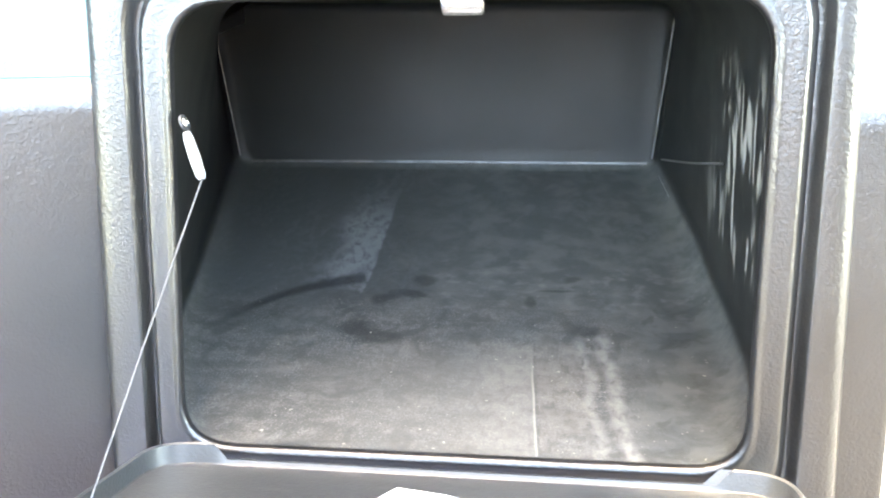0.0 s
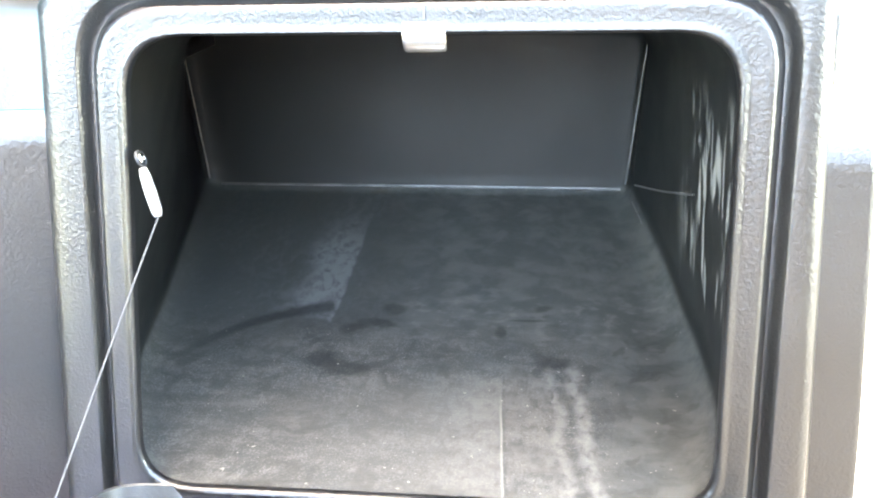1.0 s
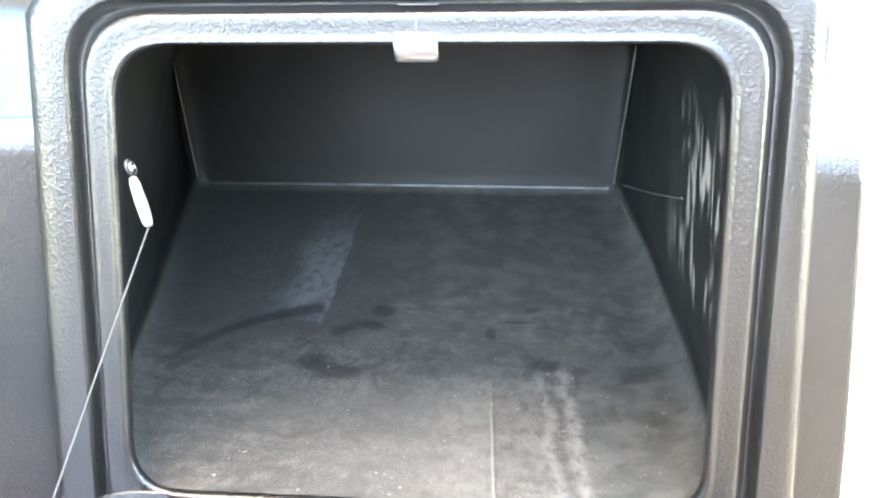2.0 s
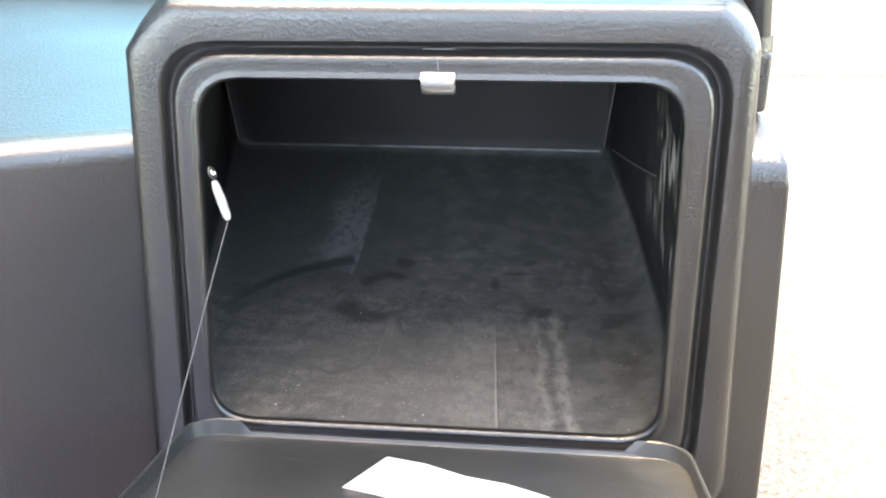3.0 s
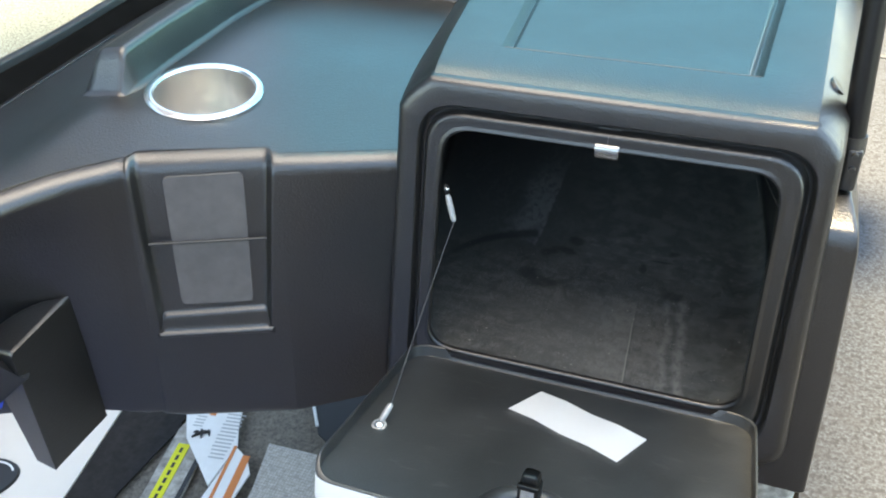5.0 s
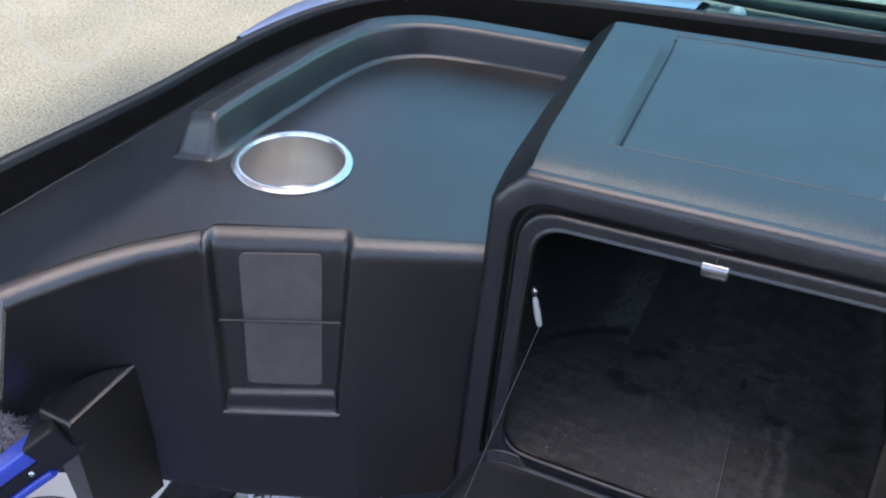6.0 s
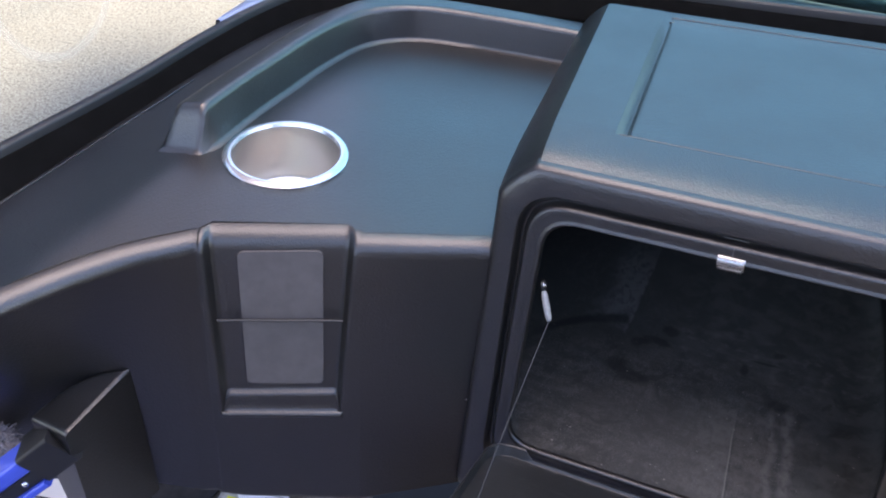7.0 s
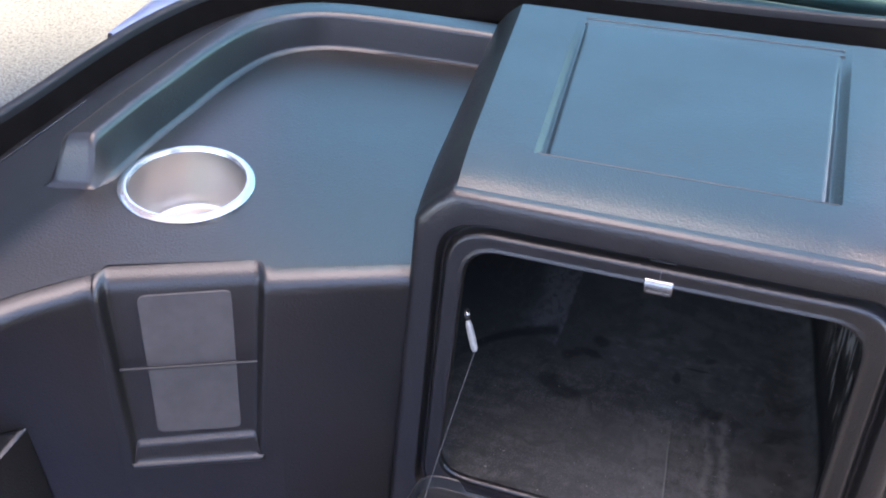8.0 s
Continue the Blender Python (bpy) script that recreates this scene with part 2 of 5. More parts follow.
def scuff_door(m):
    """Pale smeared scuffs and fine dust on the inner side of the door."""
    n, l = m.node_tree.nodes, m.node_tree.links
    b = n["Principled BSDF"]
    base = b.inputs["Base Color"].links[0].from_socket
    tc = n.new("ShaderNodeTexCoord")
    for scale, stretch, lo, hi, amount, tone in ((22, (0.5, 1, 1), 0.60, 0.74, 0.5, (0.06, 0.061, 0.059)), (140, (0.3, 1, 1), 0.62, 0.74, 0.4, (0.075, 0.075, 0.072)), (900, (1, 1, 1), 0.66, 0.76, 0.35, (0.11, 0.108, 0.10))):
        mp = n.new("ShaderNodeMapping")
        mp.inputs["Scale"].default_value = stretch
        l.new(tc.outputs["Object"], mp.inputs["Vector"])
        t = n.new("ShaderNodeTexNoise")
        t.inputs["Scale"].default_value, t.inputs["Detail"].default_value, t.inputs["Distortion"].default_value = scale, 6, 0.4
        l.new(mp.outputs[0], t.inputs["Vector"])
        r = n.new("ShaderNodeMapRange")
        r.inputs["From Min"].default_value, r.inputs["From Max"].default_value, r.inputs["To Max"].default_value = lo, hi, amount
        l.new(t.outputs["Fac"], r.inputs["Value"])
        q = n.new("ShaderNodeMix")
        q.data_type = "RGBA"
        l.new(r.outputs["Result"], q.inputs["Factor"])
        l.new(base, q.inputs["A"])
        q.inputs["B"].default_value = (*tone, 1)
        base = q.outputs["Result"]
    l.new(base, b.inputs["Base Color"])


scuff_door(DOORMAT)
WHITE = mat("white gelcoat", (0.8, 0.8, 0.79), 0.35)
GELCOAT = mat("off-white gelcoat panel", (0.66, 0.60, 0.53), 0.4, spots=(0.7, 0.64, 0.57), spot_scale=8)
PAPER = mat("white card", (0.85, 0.85, 0.83), 0.8)
STEEL = mat("brushed stainless steel", (0.66, 0.63, 0.59), 0.36, metal=1.0, rough_var=0.06)
BRIGHT = mat("polished steel", (0.74, 0.75, 0.74), 0.24, metal=1.0)
SLEEVE = mat("pale aluminium sleeve", (0.26, 0.26, 0.255), 0.5, metal=0.5, spots=(0.36, 0.36, 0.35), spot_scale=300)
WIRE = mat("steel wire rope", (0.05, 0.05, 0.05), 0.5, metal=0.4)
ROD = mat("dull dark rod", (0.05, 0.05, 0.05), 0.4, metal=0.5)
GRIT = mat("pale grit", (0.4, 0.38, 0.34), 0.9)
PAD = mat("grey rubber pad", (0.075, 0.068, 0.066), 0.65, spots=(0.095, 0.087, 0.084), spot_scale=40)
MATTE = mat("matte black rubber", (0.003, 0.003, 0.003), 0.8, spec=0.03, spots=(0.005, 0.005, 0.005), spot_scale=60)
POSTBLACK = mat("black powder-coated tube", (0.006, 0.0055, 0.0055), 0.4, spec=0.25, bump=0.1, bump_scale=500)
LATCH = mat("deep black moulded plastic", (0.003, 0.003, 0.003), 0.28, spec=0.3)
RUBBER = mat("black rubber", (0.012, 0.012, 0.013), 0.5, bump=0.05)
CONCRETE = mat("pale worn concrete", (0.014, 0.0135, 0.0125), 0.9, spots=(0.122, 0.132, 0.132), spot_scale=280, bump=0.15, bump_scale=700)


def stain_concrete(m):
    """Wide stains and scattered dark grit over the speckle."""
    n, l = m.node_tree.nodes, m.node_tree.links
    b = n["Principled BSDF"]
    base = b.inputs["Base Color"].links[0].from_socket
    tc = n.new("ShaderNodeTexCoord")
    for scale, lo, hi, amount, tone in ((5.0, 0.35, 0.7, 0.4, (0.112, 0.111, 0.107)), (2.1, 0.5, 0.75, 0.4, (0.066, 0.063, 0.058)), (150, 0.52, 0.62, 0.75, (0.03, 0.029, 0.027)), (38, 0.5, 0.66, 0.4, (0.06, 0.058, 0.054))):
        t = n.new("ShaderNodeTexNoise")
        t.inputs["Scale"].default_value, t.inputs["Detail"].default_value = scale, 5
        l.new(tc.outputs["Object"], t.inputs["Vector"])
        r = n.new("ShaderNodeMapRange")
        r.inputs["From Min"].default_value, r.inputs["From Max"].default_value, r.inputs["To Max"].default_value = lo, hi, amount
        l.new(t.outputs["Fac"], r.inputs["Value"])
        q = n.new("ShaderNodeMix")
        q.data_type = "RGBA"
        l.new(r.outputs["Result"], q.inputs["Factor"])
        l.new(base, q.inputs["A"])
        q.inputs["B"].default_value = (*tone, 1)
        base = q.outputs["Result"]
    # older, paler and greener slab beyond the windscreen's side
    sep = n.new("ShaderNodeSeparateXYZ")
    l.new(tc.outputs["Object"], sep.inputs[0])
    beyond = n.new("ShaderNodeMapRange")
    beyond.inputs["From Min"].default_value, beyond.inputs["From Max"].default_value = -0.2, -0.4
    l.new(sep.outputs["X"], beyond.inputs["Value"])
    old = n.new("ShaderNodeMix")
    old.data_type, old.blend_type, old.clamp_result = "RGBA", "MULTIPLY", False
    old.inputs["Factor"].default_value = 1.0
    l.new(base, old.inputs["A"])
    tint = n.new("ShaderNodeMix")
    tint.data_type = "RGBA"
    l.new(beyond.outputs["Result"], tint.inputs["Factor"])
    tint.inputs["A"].default_value = (0.66, 0.70, 0.82, 1)
    tint.inputs["B"].default_value = (1.2, 1.40, 1.40, 1)
    l.new(tint.outputs["Result"], old.inputs["B"])
    l.new(old.outputs["Result"], b.inputs["Base Color"])


stain_concrete(CONCRETE)
CARPET = mat("grey marine carpet", (0.10, 0.083, 0.067), 0.95, spots=(0.22, 0.187, 0.152), spot_scale=200, bump=0.6, bump_scale=600)
BLUE = mat("blue anodised metal", (0.03, 0.1, 0.6), 0.3)


def acrylic(name, tint):
    m = bpy.data.materials.new(name)
    m.use_nodes = True
    b = m.node_tree.nodes["Principled BSDF"]
    b.inputs["Base Color"].default_value = (*tint, 1)
    b.inputs["Transmission Weight"].default_value, b.inputs["Roughness"].default_value, b.inputs["IOR"].default_value = 1.0, 0.0, 1.05
    return m


GLASS = acrylic("clear acrylic", (1.0, 1.0, 0.99))
TINTED = acrylic("blue-green tinted acrylic", (0.20, 0.76, 0.74))

# ---- building helpers ----
DASH = Matrix.Translation((0, -0.035, 0)) @ Matrix.Rotation(radians(-8.4), 4, "X")
ID = Matrix.Identity(4)
BASES = {}


def thing(name, base=(0, 0, 0), m=ID, label="", category="", group="", kind=""):
    ob = new(name)
    ob.empty_display_size = 0.02
    ob.matrix_world = m @ Matrix.Translation(base)
    BASES[ob.name] = Vector(base)
    return tagged(ob, label, category, group, kind)


def part(name, bm, material, parent, label="", smooth=True):
    base = BASES.get(parent.name) if parent else None
    if base is not None:
        bmesh.ops.translate(bm, verts=bm.verts, vec=-base)
    bmesh.ops.recalc_face_normals(bm, faces=bm.faces)
    me = bpy.data.meshes.new(name)
    bm.to_mesh(me)
    bm.free()
    me.materials.append(material)
    ob = new(name, me)
    if smooth:
        for p in me.polygons:
            p.use_smooth = True
        me.set_sharp_from_angle(angle=radians(42))
        wn_ = ob.modifiers.new("normals", "WEIGHTED_NORMAL")
        wn_.keep_sharp = True
    if parent:
        ob.parent = parent
        BASES[ob.name] = base if base is not None else Vector((0, 0, 0))
    if label:
        ob["label"] = label
    return ob


def ring(corners, r, n=6, side=5, chamfer=()):
    """A closed loop of (a, b) round a four-cornered outline with rounded or cut corners."""
    out = []
    rs = r if isinstance(r, (list, tuple)) else [r] * 4
    c = [Vector(p) for p in corners]
    for i in range(4):
        p, q, s = c[i - 1], c[i], c[(i + 1) % 4]
        a = q + (p - q).normalized() * rs[i]
        b = q + (s - q).normalized() * rs[i]
        for k in range(n + 1):
            t = k / n
            if i in chamfer:
                flat = a.lerp(b, t)
                bez = a * (1 - t) ** 2 + q * 2 * t * (1 - t) + b * t * t
                out.append(flat.lerp(bez, 0.25))
            else:
                out.append(a * (1 - t) ** 2 + q * 2 * t * (1 - t) + b * t * t if n > 1 else a)
        d = s + (q - s).normalized() * rs[(i + 1) % 4]
        for k in range(1, side):
            out.append(b.lerp(d, k / side))
    return out


def loft(bm, loops, closed=True, caps=(False, False)):
    rows = [[bm.verts.new(p) for p in lp] for lp in loops]
    n = len(rows[0])
    for a, b in zip(rows, rows[1:]):
        for i in range(n if closed else n - 1):
            j = (i + 1) % n
            bm.faces.new((a[i], a[j], b[j], b[i]))
    if caps[0]:
        bm.faces.new(rows[0])
    if caps[1]:
        bm.faces.new(rows[-1])
    return rows


def mix(ca, cb, f):
    return [tuple(a + (b - a) * f for a, b in zip(p, q)) for p, q in zip(ca, cb)]


def tube(bm, pts, r, n=10, caps=True):
    """A round bar along points."""
    pts = [Vector(p) for p in pts]
    loops = []
    up = None
    for i, p in enumerate(pts):
        d = (pts[min(i + 1, len(pts) - 1)] - pts[max(i - 1, 0)]).normalized()
        if up is None:
            up = d.orthogonal().normalized()
        up = (up - d * up.dot(d)).normalized()
        s = d.cross(up)
        rr = r[i] if isinstance(r, (list, tuple)) else r
        loops.append([p + (up * math.cos(a) + s * math.sin(a)) * rr for a in (2 * math.pi * k / n for k in range(n))])
    loft(bm, loops, True, (caps, caps))


def curve(pts, n):
    """A smooth open curve through points."""
    p = [Vector(q) for q in pts]
    p = [2 * p[0] - p[1]] + p + [2 * p[-1] - p[-2]]
    out = []
    for i in range(1, len(p) - 2):
        for k in range(n):
            t = k / n
            out.append(0.5 * (2 * p[i] + (p[i + 1] - p[i - 1]) * t + (2 * p[i - 1] - 5 * p[i] + 4 * p[i + 1] - p[i + 2]) * t * t
                              + (3 * p[i] - p[i - 1] - 3 * p[i + 1] + p[i + 2]) * t ** 3))
    return out + [p[-2]]


def block(bm, lo, hi, bev=0.0, m=ID):
    r = bmesh.ops.create_cube(bm, size=1)
    s = [h - a for a, h in zip(lo, hi)]
    c = [(h + a) / 2 for a, h in zip(lo, hi)]
    bmesh.ops.transform(bm, verts=r["verts"], matrix=m @ Matrix.Translation(c) @ Matrix.Diagonal((*s, 1)))
    if bev:
        e = list({e for v in r["verts"] for e in v.link_edges})
        bmesh.ops.bevel(bm, geom=e, offset=bev, segments=2, affect="EDGES", profile=0.5)
    return bm


# ---- ground and hull ----
HX0, HX1, HY0, HY1 = -0.95, 0.205, -1.2, 0.62
bm = bmesh.new()
far = 300
o = [bm.verts.new(p) for p in ((-far, -far, 0), (far, -far, 0), (far, far, 0), (-far, far, 0))]
i_ = [bm.verts.new(p) for p in ((HX0, HY0, 0), (HX1, HY0, 0), (HX1, HY1, 0), (HX0, HY1, 0))]
for k in range(4):
    bm.faces.new((o[k], o[(k + 1) % 4], i_[(k + 1) % 4], i_[k]))
ground = part("ground", bm, CONCRETE, None, smooth=False)
tagged(ground, "pale speckled worn concrete ground in sunlight", "ground", kind="structure")
JOINT = mat("grey joint filler", (0.05, 0.05, 0.05), 0.9, spots=(0.09, 0.092, 0.095), spot_scale=200)
bm = bmesh.new()
block(bm, (0.21, 0.997, 0.0), (6, 1.009, 0.002))
joint = part("trim", bm, JOINT, None, smooth=False)
tagged(joint, "grey filled joint across the concrete ground", "joint", kind="structure")
HYM = -0.3
bm = bmesh.new()
lo_, hi_ = [(HX0, HYM), (HX1, HYM), (HX1, HY1), (HX0, HY1)], -0.222
rows = loft(bm, [[(x, y, z) for x, y in lo_] for z in (0, hi_)], True, (False, True))
bm.faces.remove(bm.faces.get((rows[0][0], rows[0][1], rows[1][1], rows[1][0])))
hull = part("floor", bm, CARPET, None, smooth=False)
tagged(hull, "grey woven carpet on the footwell floor", "floor", kind="structure")
DECK = mat("pale grey deck", (0.32, 0.32, 0.36), 0.6, spots=(0.38, 0.38, 0.42), spot_scale=25, bump=0.3, bump_scale=300)
bm = bmesh.new()
HYR = -0.86
rows = loft(bm, [[(HX0, HY0, z), (HX1, HY0, z), (HX1, HYR, z), (HX0, HYR, z)] for z in (0, hi_)], True, (False, True))
bm.faces.remove(bm.faces.get((rows[0][2], rows[0][3], rows[1][3], rows[1][2])))
deck = part("floor_rear", bm, DECK, None, smooth=False)
tagged(deck, "pale grey deck behind the footwell carpet", "floor", kind="structure")

MATTING = mat("dark blue-grey deck matting", (0.115, 0.13, 0.2), 0.8, spots=(0.145, 0.165, 0.25), spot_scale=60, bump=0.3, bump_scale=500)
bm = bmesh.new()
rows = loft(bm, [[(HX0, HYR, z), (HX1, HYR, z), (HX1, HYM, z), (HX0, HYM, z)] for z in (0, hi_)], True, (False, True))
for k in (0, 2):
    bm.faces.remove(bm.faces.get((rows[0][k], rows[0][k + 1], rows[1][k + 1], rows[1][k])))
tagged(part("floor_middle", bm, MATTING, None, smooth=False), "dark blue-grey matting on the deck", "floor", kind="structure")

SLATE = mat("dark slate-grey plaster", (0.055, 0.058, 0.075), 0.8, spots=(0.075, 0.078, 0.098), spot_scale=60, bump=0.3, bump_scale=500)
DARK = mat("pale grey upholstery", (0.54, 0.54, 0.57), 0.7, spots=(0.6, 0.6, 0.63), spot_scale=20, bump=0.2, bump_scale=300)
bm = bmesh.new()
block(bm, (-1.1, -1.32, -0.222), (0.5, -1.22, 0.62), 0.02)
wall = part("wall_rear", bm, DARK, None)
tagged(wall, "plain pale grey upholstered wall closing the cockpit behind", "wall", kind="structure")

bm = bmesh.new()
block(bm, (0.62, -2.2, 0.0), (0.7, -0.45, 0.9), 0.01)
tagged(part("wall_right", bm, SLATE, None), "plain dark blue-grey wall closing the yard behind", "wall", kind="structure")

HEDGE = mat("dark blue-green boards", (0.014, 0.035, 0.042), 0.9, spots=(0.025, 0.06, 0.07), spot_scale=3, bump=0.5, bump_scale=40)
bm = bmesh.new()
arc = [(7.5 * math.cos(radians(a)), 7.5 * math.sin(radians(a)), 1.9 + 3.2 * min(1, max(0, (a - 118) / 14))) for a in range(72, 216, 4)]
loft(bm, [[(x, y, 0), (x * 0.99, y * 0.99, h), (x * 1.1, y * 1.1, h + 0.2), (x * 1.12, y * 1.12, 0)] for x, y, h in arc], True, (True, True))
hedge = part("wall_front", bm, HEDGE, None)
tagged(hedge, "plain dark blue-green wall closing the yard ahead", "wall", kind="structure")


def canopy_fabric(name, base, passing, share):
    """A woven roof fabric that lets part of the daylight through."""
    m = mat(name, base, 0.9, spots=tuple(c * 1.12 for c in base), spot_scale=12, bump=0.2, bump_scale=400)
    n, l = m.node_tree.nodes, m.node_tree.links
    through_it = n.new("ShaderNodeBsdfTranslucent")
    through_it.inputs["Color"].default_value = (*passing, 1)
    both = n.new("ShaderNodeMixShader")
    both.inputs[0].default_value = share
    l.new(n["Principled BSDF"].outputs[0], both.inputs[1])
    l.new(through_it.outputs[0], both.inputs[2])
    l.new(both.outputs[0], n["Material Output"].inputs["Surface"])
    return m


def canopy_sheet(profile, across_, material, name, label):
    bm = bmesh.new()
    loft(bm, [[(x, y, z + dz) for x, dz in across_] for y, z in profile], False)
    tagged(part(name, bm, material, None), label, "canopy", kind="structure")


GREYFABRIC = canopy_fabric("grey canopy fabric", (0.10, 0.11, 0.14), (0.33, 0.36, 0.46), 0.3)
SIDEFABRIC = canopy_fabric("dark blue-grey canopy fabric", (0.05, 0.053, 0.075), (0.3, 0.31, 0.42), 0.2)
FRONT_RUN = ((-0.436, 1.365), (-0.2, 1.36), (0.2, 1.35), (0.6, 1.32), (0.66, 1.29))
canopy_sheet(((-1.6, 1.27), (-1.55, 1.33), (-1.2, 1.37), (-0.7, 1.37), (-0.44, 1.365)), ((-1.25, -0.1), (-1.2, -0.03), (-0.5, 0.02), (0.0, 0.0), (0.17, -0.03), (0.2, -0.1)), GREYFABRIC, "ceiling", "plain grey fabric canopy over the seats")
canopy_sheet(FRONT_RUN[:-1] + ((0.85, 1.285), (0.9, 1.255)), ((-1.25, -0.1), (-1.2, -0.03), (-0.604, 0.0164)), SIDEFABRIC, "ceiling_side", "plain grey fabric canopy along the side")
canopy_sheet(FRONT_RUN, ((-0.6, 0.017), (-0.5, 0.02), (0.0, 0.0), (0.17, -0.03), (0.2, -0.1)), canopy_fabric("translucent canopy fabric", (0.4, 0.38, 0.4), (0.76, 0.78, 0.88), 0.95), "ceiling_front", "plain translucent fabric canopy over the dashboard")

# ---- dashboard ----
SHELF_N = Vector((0.094, 0.029, 0.995))
SHELF_C = Vector((-0.353, 0.039, 0.336))


def shelf_z(x, y):
    return SHELF_C.z - (SHELF_N.x * (x - SHELF_C.x) + SHELF_N.y * (y - SHELF_C.y)) / SHELF_N.z - 0.22 * max(0, -0.445 - x)


dashboard = thing("dashboard", (0, 0, 0.2), ID, "moulded black grained plastic dashboard with a raised storage box and tray", "dashboard")

OUT = [(-0.170, 0.400), (0.163, 0.3985), (0.1765, 0.086), (-0.194, 0.066)]
GRO = [(-0.153, 0.379), (0.152, 0.380), (0.156, 0.104), (-0.170, 0.102)]
OPN = [(-0.131, 0.3585), (0.1275, 0.3585), (0.131, 0.1415), (-0.147, 0.1405)]
BACK = [(-0.215, 0.432), (0.182, 0.430), (0.2, 0.07), (-0.22, 0.06)]


inv = DASH.inverted()


def shrink(c, d):
    m = Vector((sum(p[0] for p in c) / 4, sum(p[1] for p in c) / 4))
    return [(p[0] - math.copysign(d, p[0] - m.x), p[1] - math.copysign(d, p[1] - m.y)) for p in c]


def box_loop(c, y, r, chamfer=()):
    return [DASH @ Vector((p.x, y, p.y)) for p in ring(c, r, 8, 10, chamfer)]


def bulge(y):
    return float(np.interp(y, (0.010, 0.022, 0.045, 0.07, 0.2, 0.348), (0, 0.0034, 0.0060, 0.0072, 0.0045, 0)))


loops = []
for y in (0.348, 0.2, 0.07, 0.045, 0.032, 0.022, 0.015):
    f = (y - 0.010) / 0.338
    c = mix(OUT, BACK, f)
    c = [(c[0][0], c[0][1] + bulge(y)), (c[1][0], c[1][1] + bulge(y)), c[2], c[3]]
    loops.append(box_loop(c, y, [0.027 - 0.002 * f, 0.021 + 0.004 * f, 0.028 - 0.008 * f, 0.012 + 0.008 * f], (0, 1)))
for y, d in ((0.010, 0.0), (0.0056, 0.0005), (0.0029, 0.0018), (0.0012, 0.0038), (0.0003, 0.0066), (0.0, 0.0105)):
    loops.append(box_loop(shrink(OUT, d), y, [0.027, 0.021, 0.028, 0.012], (0, 1)))
for f, y in ((0.0, 0.0), (0.035, 0.0006), (0.08, 0.0024), (0.13, 0.0050), (0.18, 0.0066), (0.235, 0.0069), (0.29, 0.0056), (0.34, 0.0030), (0.385, 0.0011), (0.43, 0.0002), (0.48, 0.0), (0.6, 0.0), (0.78, 0.0004), (0.85, 0.0), (0.90, -0.0006), (0.94, -0.0006), (0.975, 0.0002), (0.994, 0.0014), (1.0, 0.0034), (1.0, 0.0045)):
    loops.append(box_loop(mix(GRO, OPN, f), y, [0.034 - 0.008 * f] * 4))
bm = bmesh.new()
rows = loft(bm, loops)
bm.faces.new(rows[0])
for k in range(8, 18):
    for a, b in zip(rows[:7], rows[1:8]):
        bm.faces.remove(bm.faces.get((a[k], a[k + 1], b[k + 1], b[k])))
for f in list(bm.faces):
    if all(v.co.x < -0.16 and v.co.z < shelf_z(v.co.x, v.co.y) - 0.002 and (inv @ v.co).y > 0.02 for v in f.verts):
        bm.faces.remove(f)
part("box_shell", bm, PLASTIC, dashboard)

RIDGE = [(inv @ lp[8], inv @ lp[18]) for lp in reversed(loops[:8])]


def ridge(y, side, axis):
    return float(np.interp(y, [r[side].y for r in RIDGE], [r[side][axis] for r in RIDGE]))


bm = bmesh.new()
rows = []
for y in (0.010, 0.015, 0.022, 0.032, 0.045, 0.0585, 0.0605, 0.07, 0.12, 0.2, 0.28, 0.30, 0.318, 0.332, 0.340, 0.348):
    xl, xr, zl, zr = ridge(y, 0, 0), ridge(y, 1, 0), ridge(y, 0, 2), ridge(y, 1, 2)
    a, b = -0.1025 - 0.100 * (y - 0.058), 0.101 + 0.045 * (y - 0.058)
    deep = float(np.interp(y, (0.0585, 0.0605, 0.28, 0.30, 0.318, 0.332), (0, 1, 1, 0.75, 0.35, 0)))
    flush = y == 0.010
    row = []
    for x, h in ((xl, 0), (xl + 0.005, 0.0004), (a - 0.006, 0.0004), (a - 0.001, 0.0002), (a, -0.0006), (a + 0.0058, -0.0056), (a + 0.0070, -0.0060), (a + 0.0082, -0.0054), (a + 0.0094, -0.0034), (a + 0.0108, -0.0022), (a + 0.0135, -0.0020), (a + 0.03, -0.0020), (0, -0.0018), (b - 0.03, -0.0020), (b - 0.0135, -0.0020), (b - 0.0108, -0.0022), (b - 0.0094, -0.0034), (b - 0.0082, -0.0054), (b - 0.0070, -0.0060), (b - 0.0058, -0.0056), (b, -0.0006), (b + 0.001, 0.0002), (b + 0.006, 0.0004), (xr - 0.005, 0.0004), (xr, 0)):
        hh = 0 if flush else h if h > 0 else h * deep
        zz = zl + (zr - zl) * (x - xl) / (xr - xl)
        row.append(DASH @ Vector((x, y, zz + hh)))
    rows.append(row)
loft(bm, rows, False)
part("box_top", bm, PLASTIC, dashboard, "box top with a sunk rectangular panel")
